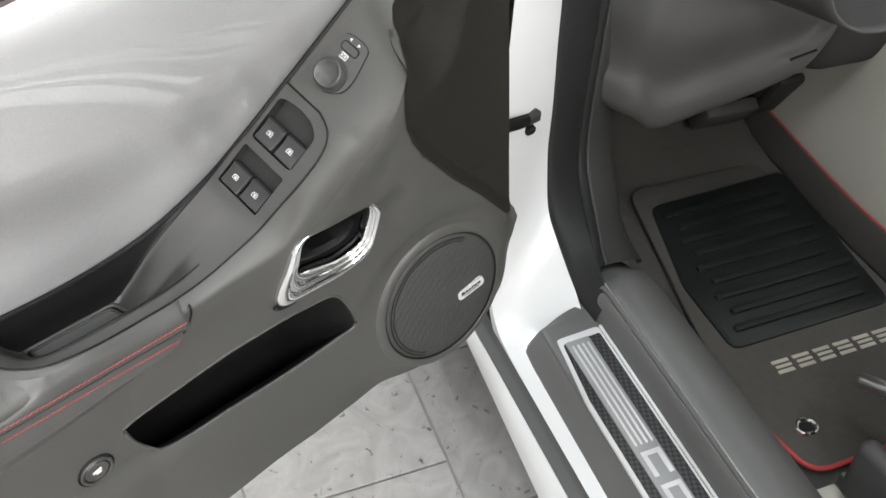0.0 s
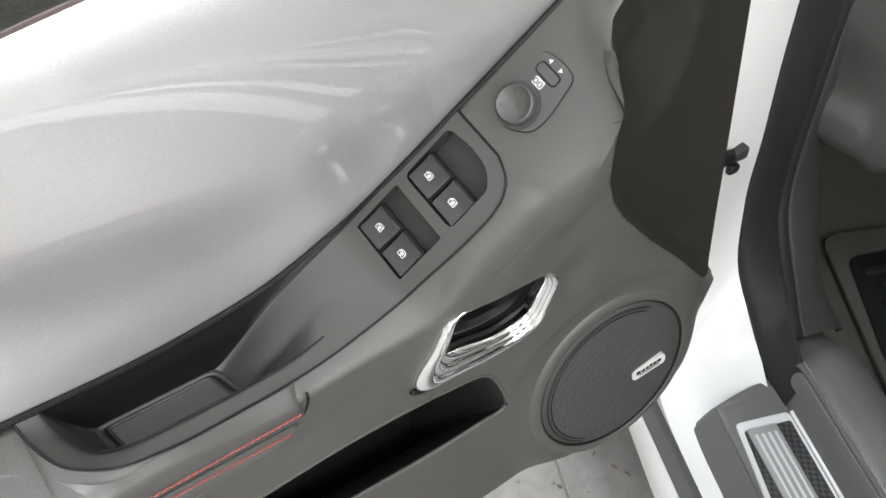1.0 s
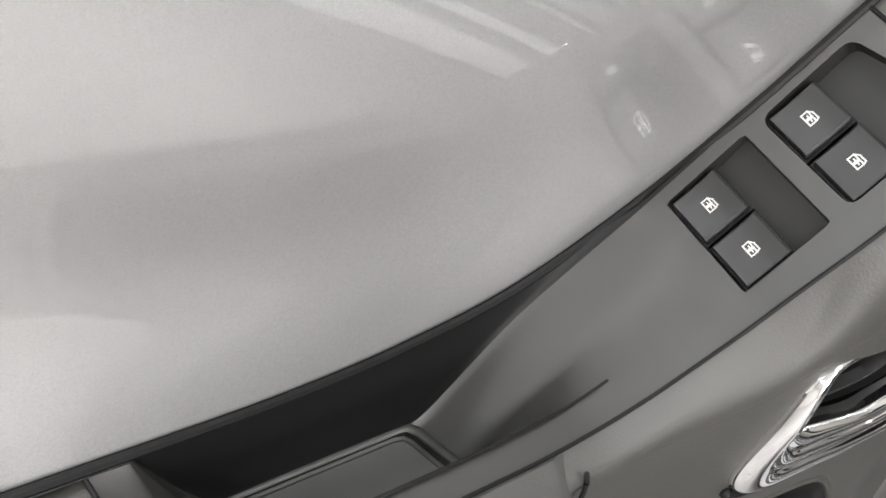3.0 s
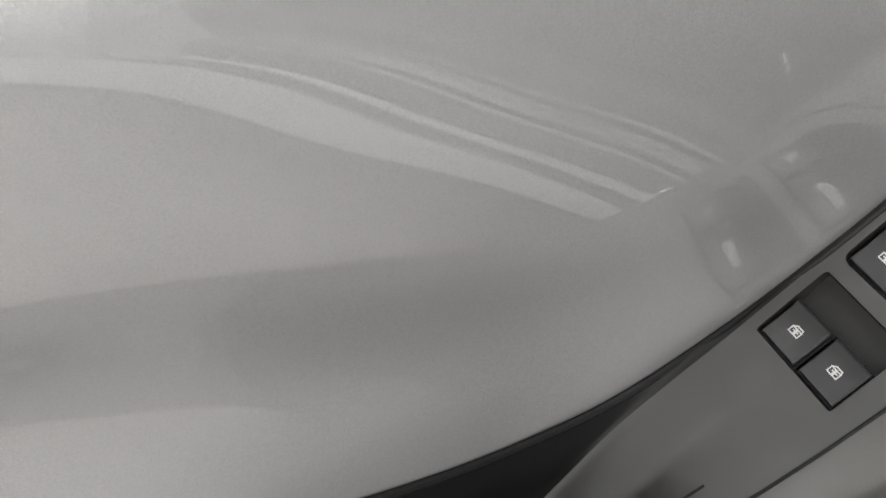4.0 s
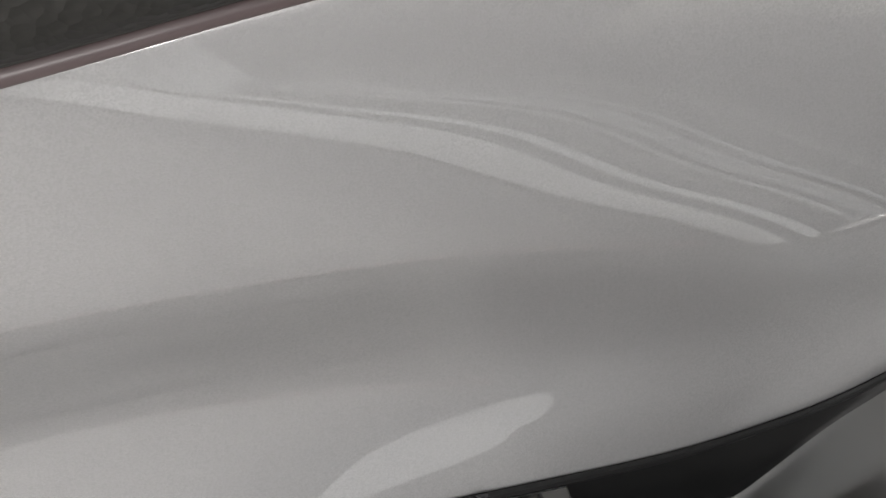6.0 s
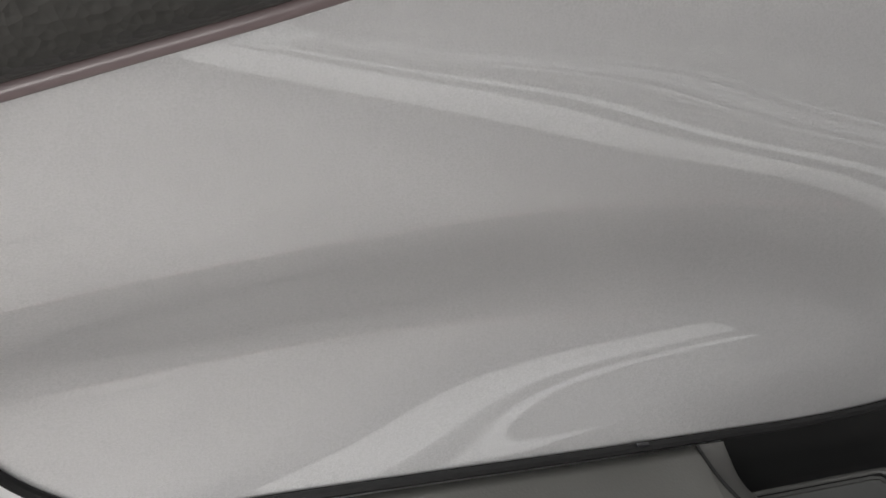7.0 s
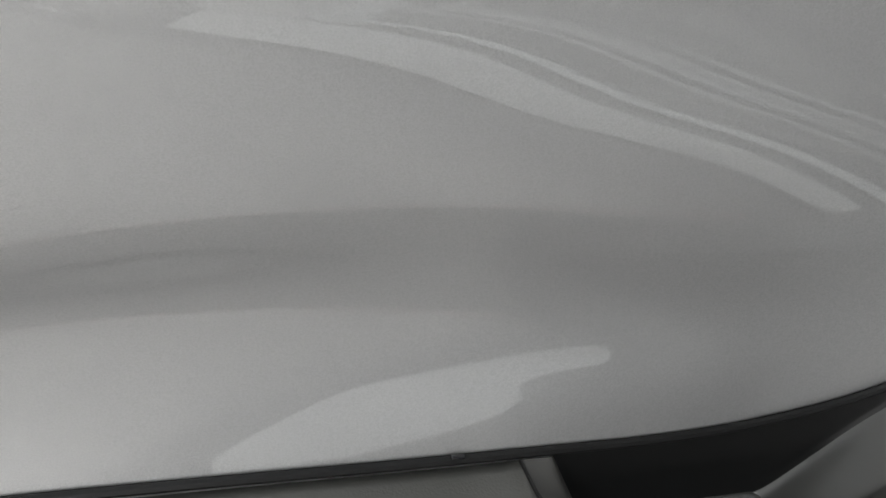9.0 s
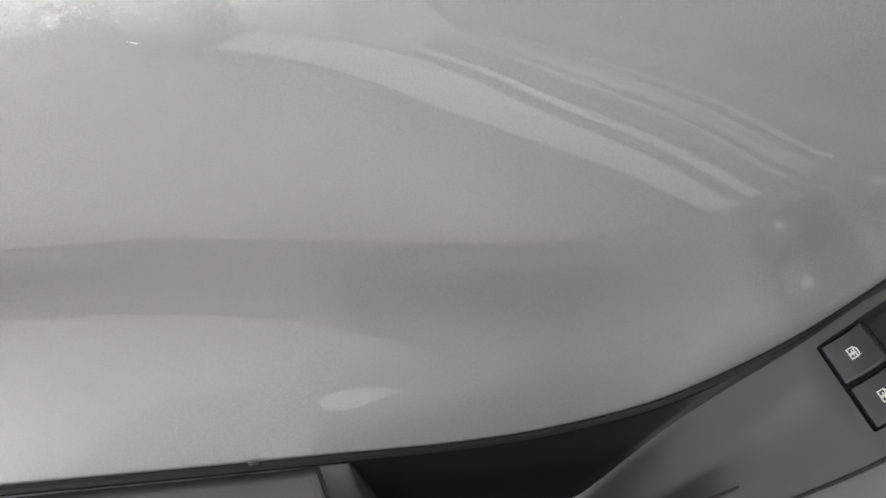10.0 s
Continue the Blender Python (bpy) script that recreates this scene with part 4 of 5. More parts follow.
def armrest_top():
    rows = []
    for i in range(260):
        r = []
        for k in range(4):
            a, b = Vector(ARM[k][i]), Vector(ARM[k + 1][i])
            n = (10, 12, 14, 8)[k]
            r += [a.lerp(b, t / n) for t in range(n)]
        r.append(Vector(ARM[4][i]))
        rows.append(r)
    rows = relax(rows, 3)
    bm = grid([r[10:] for r in rows])
    carve(bm, sheet_uv, WELL_LOW, lambda p, q: sw(p, q))
    carve(bm, sheet_uv, WELL_UP, lambda p, q: sw(p, q))
    top = part("armrest_top", bm, SMOOTH_TRIM, door, "dark grey smooth armrest top and switch panel")
    # tray wall coloured black in place of the shade under the insert
    part("tray_back", grid([r[:11] for r in rows]), BLACK, top, "back wall of the grip tray, blackened for its shade")
    # tray insert with its raised frame
    fr = [(-0.1982, 0.0255, 0.7075), (-0.1172, 0.0248, 0.7045), (-0.1118, 0.004, 0.7042), (-0.105, -0.024, 0.706), (-0.186, -0.022, 0.708), (-0.1945, 0.006, 0.7072)]
    path = []
    for i in range(len(fr)):
        p, a, b = Vector(fr[i]), Vector(fr[i - 1]), Vector(fr[(i + 1) % len(fr)])
        s, e = p.lerp(a, min(0.006 / (a - p).length, 0.4)), p.lerp(b, min(0.006 / (b - p).length, 0.4))
        path += [tuple(s), tuple(s.lerp(p, 0.6).lerp(e.lerp(p, 0.6), 0.5)), tuple(e)]
    part("tray_frame", tube(path, 0.0028, 10, closed=True), SMOOTH_TRIM, top, "raised frame round the grip tray")
    c = sum((Vector(p) for p in path), Vector()) / len(path)
    path2 = [tuple(Vector(p).lerp(c, 0.13) - Vector((0, 0, 0.0005))) for p in path]
    part("tray_inner_frame", tube(path2, 0.0016, 8, closed=True), SMOOTH_TRIM, top)
    path3 = [tuple(Vector(p).lerp(c, 0.085) + Vector((0, 0, 0.0006))) for p in path]
    part("tray_groove", tube(path3, 0.0011, 6, closed=True), BLACK, top)
    bm = bmesh.new()
    bm.faces.new([bm.verts.new(Vector(p).lerp(c, 0.16) - Vector((0, 0, 0.0002))) for p in path])
    matm = material("tray_rubber", (0.10, 0.10, 0.095), 0.6, grain=0.25, grain_scale=1600, grain_kind="voronoi", blotch=0.08)
    part("tray_liner", bm, matm, top, "fine-ribbed rubber tray liner", smooth=False)
    # dark joint round the piece
    joint = [tuple(Vector(p) + Vector((0, -0.0006, 0.0003))) for p in ARM[4]]
    joint += [tuple(sw(66, q, 0.0002)) for q in np.linspace(10.5, -30, 14)]
    part("panel_joint", tube(joint, 0.0009, 6), BLACK, top, "thin dark joint")
    # thin crease between tray rim and slope
    part("rim_joint", tube([tuple(Vector(p) + Vector((0, 0, 0.0002))) for p in ARM[3][36:124]], 0.0006, 6), BLACK, top)
    # wells
    for poly, deep in ((WELL_LOW, 0.0125), (WELL_UP, 0.0125)):
        bm = bmesh.new()
        n = len(poly)
        mid = np.mean(np.array(poly), axis=0)
        up = [bm.verts.new(sw(p, q, 0.0)) for p, q in poly]
        lo = [bm.verts.new(sw(mid[0] + (p - mid[0]) * 0.97, mid[1] + (q - mid[1]) * 0.97, -deep + 0.0085 * sstep(mid[0], mid[0] + 25, p))) for p, q in poly]
        for j in range(n):
            k = (j + 1) % n
            bm.faces.new((up[j], up[k], lo[k], lo[j]))
        bm.faces.new(lo)
        part("switch_well", bm, WELL, top, "recess behind the window switches", angle=50)


def window_switch(p0, q0):
    """One rocker button with its window symbol."""
    m = Matrix(((SW_P.x, SW_Q.x, SW_N.x, 0), (SW_P.y, SW_Q.y, SW_N.y, 0), (SW_P.z, SW_Q.z, SW_N.z, 0), (0, 0, 0, 1)))
    m = Matrix.Translation(sw(p0, q0, -0.0035)) @ m @ pose(0, 0, 0, 0, 2.5, 0)
    bm = bmesh.new()
    h = (0.0103, 0.0100)
    prof = ((-1.0, -0.0055), (-0.985, 0.0030), (-0.93, 0.0040), (-0.5, 0.0036), (0.0, 0.0034), (0.5, 0.0037), (0.93, 0.0046), (1.0, 0.0038), (1.03, -0.0055))
    rows = []
    for u, z in prof:
        rows.append([m @ Vector((u * h[0], v * h[1], z - (0.0007 if abs(v) == 1 else 0))) for v in (-1, -0.93, 0, 0.93, 1)])
    bm = grid(rows)
    side = [bm.verts.new(m @ Vector((u * h[0], s * h[1], -0.0055))) for s in (-1, 1) for u in (-1, 1)]
    bm2 = rbox((2.0 * h[0], 2 * h[1], 0.008), m @ pose(0, 0, -0.0021), 0.0006, 1)
    me = bpy.data.meshes.new("tmp")
    bm2.to_mesh(me)
    bm2.free()
    bmesh.ops.delete(bm, geom=side, context="VERTS")
    bm.from_mesh(me)
    bpy.data.meshes.remove(me)
    s = part("window_switch", bm, BUTTON, door, "matt black window switch with white symbol")
    gap = [(p0 + u * 11.3, q0 + v * 11.1) for u, v in ((-1, -1), (1, -1), (1, 1), (-1, 1))]
    part("gap", slab(gap, 0.004, lambda p, q, h: sw(p, q, h - 0.0042)), BLACK, s, smooth=False)
    # symbol: a slanted window outline and an arrow block, drawn along the door
    top = 0.00365
    bm = bmesh.new()

    def bar(pts, w=0.00030):
        for a, b in zip(pts, pts[1:]):
            a, b = Vector(a), Vector(b)
            d = (b - a).normalized()
            e = Vector((-d.y, d.x)) * w
            a, b = a - d * w, b + d * w
            bm.faces.new([bm.verts.new(m @ Vector((c.y, c.x, top + 0.00012))) for c in (a - e, b - e, b + e, a + e)])
    k = 0.00088
    bar([(-2.9 * k, 1.5 * k), (-2.9 * k, -1.6 * k), (2.9 * k, -1.6 * k), (2.9 * k, 1.5 * k), (-2.9 * k, 1.5 * k)])
    bar([(-2.9 * k, 1.5 * k), (-1.0 * k, 2.9 * k), (2.4 * k, 2.9 * k), (2.9 * k, 1.5 * k)])
    bar([(0.2 * k, -1.0 * k), (0.2 * k, 1.2 * k)], 0.0006)
    bar([(-1.3 * k, 0.2 * k), (1.7 * k, 0.2 * k)], 0.0003)
    part("symbol", bm, ICON, s, "white window symbol", smooth=False)


def mirror_switch():
    out = rounded([(128.8, -13.5), (131.5, 2.0), (130.0, 13.5), (104.0, 19.0), (90.0, 18.0), (79.0, 2.0), (86.0, -14.5), (100.0, -17.0)], 9, 7)
    s = part("mirror_switch", slab(out, 0.006, lambda p, q, h: sw(p, q, h + 0.0022), 0.0012, 3), SMOOTH_TRIM, door, "dark grey mirror adjuster plate")
    part("plate_joint", tube([tuple(sw(p, q, 0.0006)) for p, q in out], 0.0005, 6, closed=True), BLACK, s)
    c = (95.4, -0.3)
    ring = [(c[0] + 14.6 * math.cos(t), c[1] + 14.6 * math.sin(t)) for t in np.linspace(0, 2 * math.pi, 41)[:-1]]
    part("collar", slab(ring, 0.004, lambda p, q, h: sw(p, q, h + 0.0035), 0.0012, 3), BUTTON, s, "black collar round the knob")
    prof = [(12.6, 0.003), (12.4, 0.0080), (11.7, 0.0092), (10.9, 0.0096), (10.2, 0.0092), (8.0, 0.0079), (4.0, 0.0070), (0.3, 0.0067)]
    rows = [[sw(c[0] + r * math.cos(t), c[1] + r * math.sin(t), h) for t in np.linspace(0, 2 * math.pi, 41)[:-1]] for r, h in prof]
    k = part("knob", grid(rows, closed=True), SMOOTH_TRIM, s, "round dished mirror knob")
    for t in (0.8, 2.4, 3.9, 5.5):
        o = [(c[0] + 8.2 * math.cos(t) + 0.5 * math.cos(u), c[1] + 8.2 * math.sin(t) + 0.5 * math.sin(u)) for u in np.linspace(0, 2 * math.pi, 7)[:-1]]
        part("dot", slab(o, 0.0008, lambda p, q, h: sw(p, q, h + 0.0086)), DARK_TRIM, k)
    oval = rounded([(117.6, -8.0), (123.7, -8.0), (123.7, 8.0), (117.6, 8.0)], 3.0, 6)
    part("selector", slab(oval, 0.002, lambda p, q, h: sw(p, q, h + 0.0030), 0.0008), SMOOTH_TRIM, s, "oval selector rocker")
    part("selector_gap", tube([tuple(sw(p, q, 0.0024)) for p, q in rounded([(117.2, -8.5), (124.1, -8.5), (124.1, 8.5), (117.2, 8.5)], 3.4, 6)], 0.00055, 6, closed=True), BLACK, s)
    for q, d in ((-4.0, -1), (4.2, 1)):
        o = [(125.7, q - 0.6 * d), (128.6, q - 0.6 * d), (127.2, q + 1.9 * d)]
        part("arrow", slab(o, 0.001, lambda p, q, h: sw(p, q, h + 0.0026)), ICON, s, "white arrow mark")
    part("mirror_mark", slab(rounded([(110.6, -4.4), (115.8, -4.4), (115.8, 3.2), (110.6, 3.2)], 1.0), 0.001, lambda p, q, h: sw(p, q, h + 0.0025)), ICON, s, "white mark of two mirrors")
    for q0 in (-2.5, 1.2):
        o = rounded([(111.8, q0 - 1.2), (114.6, q0 - 1.2), (114.6, q0 + 1.2), (111.8, q0 + 1.2)], 0.7)
        part("mark_outline", tube([tuple(sw(p, q, 0.0031)) for p, q in o], 0.0003, 5, closed=True), BUTTON, s)


# outlines of the openings in the upright face, x and z
HANDLE = [(0.0955, 0.7485), (0.1025, 0.737), (0.1015, 0.712), (0.0945, 0.689), (0.0765, 0.679), (0.050, 0.6755), (0.0235, 0.676), (0.005, 0.6765),
          (-0.0075, 0.679), (-0.0115, 0.6905), (-0.0085, 0.709), (-0.0015, 0.730), (0.0045, 0.7445), (0.012, 0.7508), (0.0246, 0.7538), (0.0468, 0.7545), (0.0707, 0.7528), (0.0873, 0.7512)]
HANDLE_IN = [(0.0885, 0.7488), (0.0900, 0.735), (0.0890, 0.720), (0.0845, 0.704), (0.063, 0.6965), (0.035, 0.7015), (0.018, 0.7075), (0.0125, 0.715), (0.0130, 0.727),
             (0.0145, 0.742), (0.0175, 0.7498), (0.030, 0.7532), (0.0555, 0.7535), (0.081, 0.7512)]
POCKET = [(-0.1641, 0.6338), (-0.1458, 0.6375), (-0.1189, 0.6425), (-0.0626, 0.652), (-0.0035, 0.6555), (0.0235, 0.6535), (0.050, 0.650), (0.0630, 0.640), (0.0740, 0.6190),
          (0.0825, 0.594), (0.0782, 0.5835), (0.0590, 0.5825), (0.0300, 0.5802), (-0.0250, 0.5785), (-0.070, 0.580), (-0.1044, 0.5794), (-0.1322, 0.5807), (-0.1437, 0.5863), (-0.1572, 0.6076)]
BOTTOM = lut([(-0.55, 0.464), (-0.09, 0.4665), (0.019, 0.468), (0.077, 0.4735), (0.117, 0.480), (0.14, 0.4795), (0.168, 0.478), (0.19, 0.4785), (0.21, 0.483), (0.2416, 0.4965), (0.27, 0.5135), (0.292, 0.53), (0.31, 0.5485), (0.321, 0.566), (0.328, 0.588), (0.332, 0.605)])
FRONT = lut([(-0.55, 2.0), (0.3075, 2.0), (0.308, 0.66), (0.3165, 0.640), (0.3255, 0.632), (0.332, 0.622)])


def lower_trim():
    xs = np.concatenate((np.linspace(-0.53, -0.20, 60), np.linspace(-0.197, 0.095, 140), np.linspace(0.0965, 0.140, 44), np.linspace(0.142, 0.332, 100)))
    rows = []
    for x in xs:
        hi = min(crest_z(x) - 0.035 * sstep(0.1085, 0.112, x), FRONT(x))
        lo = BOTTOM(x)
        hi = max(hi, lo + 0.003)
        k = sstep(0.15, 0.25, x)
        cut = min((hi - (hi - lo) / 3) * (1 - k) + 0.72 * k, hi - 0.0008)
        cut = max(cut, lo + 0.002)
        zs = np.concatenate((np.linspace(hi, cut, 50, endpoint=False), np.linspace(cut, lo, 100)))
        r = [face_at(x, hi) + Vector((0, 0.0006, 0.0015))] + [face_at(x, z) for z in zs]
        # underside turned back into the door
        b = r[-1]
        r += [b + Vector((0, 0.004, -0.003)), b + Vector((0, 0.012, -0.004)), b + Vector((0, 0.05, -0.001))]
        rows.append(r)
    bm = grid(rows)
    uv = lambda co: (co.x, co.z)
    carve(bm, uv, [(0.045 + (p[0] - 0.045) * 0.975, 0.716 + (p[1] - 0.716) * 0.965) for p in spline(HANDLE + HANDLE[:1], 90)[:-1]], face_at)
    carve(bm, uv, [tuple(p) for p in spline(POCKET + POCKET[:1], 110)[:-1]], face_at)
    thicken(part("door_trim", bm, TRIM, door, "dark grey grained door trim"), 0.003, toward=(-0.3, -1, 0.4))
    # shoulder from the armrest joint, or from the silver insert, over to the crest
    start = [tuple(edge_at(x) + Vector((0, -0.002, -0.004))) for x in np.linspace(-0.53, -0.245, 20)]
    start += [tuple(p) for p in ARM[4][::4]]
    start += [tuple(sw(66.2, q)) for q in np.linspace(9, -29, 10)]
    start += [tuple(sw(p, -29.5)) for p in np.linspace(72, 330, 109)]
    along = [(Vector(c) - SW_O).dot(SW_P) * 1000 for c in CREST]
    crest_x = [c[0] for c in CREST]
    rows = []
    for i, s in enumerate(start):
        s = Vector(s)
        if i < 20:
            x = s.x
        else:
            ps = (s - SW_O).dot(SW_P) * 1000
            if i >= 85:
                ps = 66.5 + 1.05 * (i - 85) if i < 95 else 77 + (330 - 77) * (i - 95) / 108
            k = sstep(-120, -75, ps)
            x = float(np.interp(ps, along, crest_x)) * k + s.x * (1 - k)
        q = Vector((x, crest_y(x), crest_z(x)))
        # flat at the level of the switches, then over the edge
        w = 1.0 if i >= 85 else (0.0 if i < 20 else sstep(-45, 5, ps))
        d = q - SW_O
        pq, qq = d.dot(SW_P) * 1000, d.dot(SW_Q) * 1000
        k1 = q + Vector((0, 0, 0.55 * max(s.z - q.z, 0) + 0.001))
        row = []
        for t in np.linspace(0, 1, 24):
            soft = s * (1 - t) ** 2 + k1 * (2 * t * (1 - t)) + q * t * t
            qs = (s - SW_O).dot(SW_Q) * 1000
            a = sw(pq, max(qq - 30, -28, min(qs + 3, qq - 22)))
            b = q + Vector((0, 0, min(max(-d.dot(SW_N) / SW_N.z, 0.002), 0.030)))
            if t < 0.5:
                hard = s.lerp(a, t * 2)
            else:
                e = t * 2 - 1
                hard = a * (1 - e) ** 2 + b * (2 * e * (1 - e)) + q * e * e
            row.append(soft.lerp(hard, w))
        k = sstep(0.106, 0.113, x)
        row += [q + Vector((0, 0.0003, -0.002)).lerp(Vector((0.0014, 0.0030, -0.0010)), k), q + Vector((0, 0.0006, -0.003)).lerp(Vector((0.0030, 0.0075, -0.0025)), k),
                q + Vector((0, 0.0012, -0.004)).lerp(Vector((0.0030, 0.016, -0.0035)), k)]
        rows.append(row)
    # its folds eased, less so towards the armrest joint
    g = np.array([[tuple(p) for p in r] for r in rows])
    ease = np.clip((np.arange(1, g.shape[1] - 4) - 3) / 6, 0, 1)[None, :, None] * np.clip((np.arange(56, len(g) - 1) - 88) / 14, 0, 1)[:, None, None]
    for _ in range(14):
        mean = 0.25 * (g[56:-1, :-5] + g[56:-1, 2:-3] + g[55:-2, 1:-4] + g[57:, 1:-4])
        h = g.copy()
        h[56:-1, 1:-4] += 0.6 * ease * (mean - g[56:-1, 1:-4])
        g = h
    rows = [[Vector(p) for p in r] for r in g]
    thicken(part("trim_shoulder", grid(rows), TRIM, door, "dark grey grained shoulder of the trim"), 0.003, toward=(-0.3, -1, 0.4))


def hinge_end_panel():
    """Matt scoop between the trim and the hinges, darkened for shade, with a shallow bowl pressed into it."""
    rows = []
    for z in np.concatenate((np.linspace(0.612, 0.89, 90), np.linspace(0.892, 1.02, 50))):
        x0, x1 = hollow_x(z) - 0.0012, 0.3144 + 0.0495 * (z - 0.75)
        rim, back = hollow_rim(z) - 0.0008 + 0.008 * sstep(0.886, 0.90, z), -0.0448 + 0.182 * (z - 0.75)
        row = []
        for t in np.linspace(0, 1, 80):
            x = x0 + (x1 - x0) * t ** 1.5
            d = x - x0
            y = rim + min(0.020, back - rim) * sstep(0, 0.022, d)
            y += max(back - rim - 0.020, 0) * sstep(0.010, x1 - x0 + 0.02, d)
            r = math.hypot((x - 0.180) / 0.058, (z - 0.912) / 0.082)
            y += 0.034 * (1 - sstep(0.45, 1.0, r)) * sstep(0, 0.02, d)
            row.append(Vector((x, y, z)))
        e = row[-1]
        row += [e + Vector((0.0012, 0.001, 0)), e + Vector((0.0015, 0.004, 0)), e + Vector((0.0015, 0.03, 0))]
        rows.append(row)
    part("hinge_end_panel", grid(rows), SHADED_SCOOP, door, "matt scooped panel at the hinge end, its shade put into the colour")


def pocket_bin():
    outer = [tuple(p) for p in spline(POCKET + POCKET[:1], 70)[:-1]]
    rows = []
    for d, sink, grow in ((0.0, 0.0, 1.0), (0.006, 0.003, 1.0), (0.03, 0.03, 1.0), (0.055, 0.075, 0.97), (0.062, 0.095, 0.9)):
        rows.append([face_at(x, z) + Vector((-0.75 * d * sstep(0.0, 0.075, x), d, 0)) + (Vector((0, 0, -sink)) if z < 0.61 else Vector((0, 0, -sink * 0.15))) for x, z in outer])
    # walls and back painted black for the lack of light deep inside
    b = part("map_pocket", grid(rows, closed=True), BLACK, door, "deep map pocket, its inside blackened for shade")
    part("pocket_lip", tube([tuple(p + Vector((0, 0.0012, 0))) for p in rows[0]], 0.0021, 8, closed=True), TRIM, b, "rounded grey rim of the pocket")
    back = rows[-1]
    bm = bmesh.new()
    bm.faces.new([bm.verts.new(p) for p in back])
    part("pocket_back", bm, BLACK, b, smooth=False)


def pull_handle():
    n = 168

    def round_about(pts):
        """The outline resampled by even angles about the cup's middle."""
        o = spline(pts + pts[:1], 400)[:-1] - np.array((0.045, 0.718))
        ang, rad = np.arctan2(o[:, 1], o[:, 0] * 0.7), np.hypot(o[:, 0], o[:, 1])
        k = np.argsort(ang)
        even = np.linspace(-math.pi, math.pi, n + 1)[:-1]
        px = np.interp(even, ang[k], o[k, 0], period=2 * math.pi)
        pz = np.interp(even, ang[k], o[k, 1], period=2 * math.pi)
        for _ in range(5):
            px = 0.5 * px + 0.25 * (np.roll(px, 1) + np.roll(px, -1))
            pz = 0.5 * pz + 0.25 * (np.roll(pz, 1) + np.roll(pz, -1))
        return np.stack((px + 0.045, pz + 0.718), axis=1)
    out, inn = round_about(HANDLE), round_about(HANDLE_IN)
    # bezel section from its outer foot over two ridges to the inner edge
    prof = [tuple(p) for p in spline([(0.0, 0.002), (0.0, -0.002), (0.04, -0.0055), (0.12, -0.0082), (0.25, -0.0090), (0.38, -0.0080), (0.45, -0.0056), (0.49, -0.0054), (0.57, -0.0060), (0.66, -0.0048), (0.71, -0.0028), (0.76, -0.0026), (0.85, -0.0026), (0.93, -0.0008), (1.0, 0.004), (1.0, 0.014)], 46)]
    def level(pts):
        """Depth of the face along an outline, its small swells smoothed away."""
        ys = np.array([face_y(p[0], p[1]) for p in pts])
        for _ in range(60):
            ys = 0.5 * ys + 0.25 * (np.roll(ys, 1) + np.roll(ys, -1))
        return ys
    y_out, y_in = level(out), level(inn)
    wide = np.hypot(*(inn - out).T)
    for _ in range(8):
        wide = 0.5 * wide + 0.25 * (np.roll(wide, 1) + np.roll(wide, -1))
    rows = []
    for t, d in prof:
        row = []
        for a, b, ya, yb, w in zip(out, inn, y_out, y_in, wide):
            x, z = a[0] + (b[0] - a[0]) * t, a[1] + (b[1] - a[1]) * t
            k = 0.8 * min(1.0, max(w - 0.002, 0) / 0.014)
            row.append(Vector((x, ya * (1 - t) + yb * t + (d if d > 0 else d * k), z)))
        rows.append(row)
    bez = part("handle_bezel", grid(rows, closed=True), CHROME, door, "ridged chrome bezel of the door pull", angle=75)
    rows = []
    for s, d in ((1.0, 0.008), (0.99, 0.02), (0.93, 0.034), (0.8, 0.042), (0.5, 0.045), (0.05, 0.046)):
        c = np.mean(inn, axis=0)
        rows.append([Vector((c[0] + (p[0] - c[0]) * s, face_y(p[0], p[1]) + d, c[1] + (p[1] - c[1]) * s)) for p in inn])
    part("handle_cup", grid(rows, closed=True), BLACK, bez, "black handle cup")
    # lever blade inside the cup
    lev = [(0.018, 0.716), (0.040, 0.7075), (0.062, 0.705), (0.077, 0.7095), (0.084, 0.722)]
    rows = []
    for x, z in spline(lev, 30):
        y = face_y(x, z) + 0.003
        rows.append([Vector((x, y + 0.026, z + 0.003)), Vector((x, y + 0.012, z + 0.004)), Vector((x, y + 0.008, z + 0.001)), Vector((x, y + 0.010, z - 0.004)), Vector((x, y + 0.02, z - 0.006))])
    part("lever", grid(rows), BLACK, bez, "black release lever")
    # shadow gap at the rear end
    gap = [tuple(face_at(x, z) + Vector((0, -0.0008, 0))) for x, z in ((0.012, 0.6735), (0.002, 0.6738), (-0.006, 0.6755), (-0.0118, 0.680))]
    part("bezel_gap", tube([tuple(p) for p in spline(gap, 14)], [0.001] + [0.0026] * 12 + [0.001], 8), BLACK, bez)


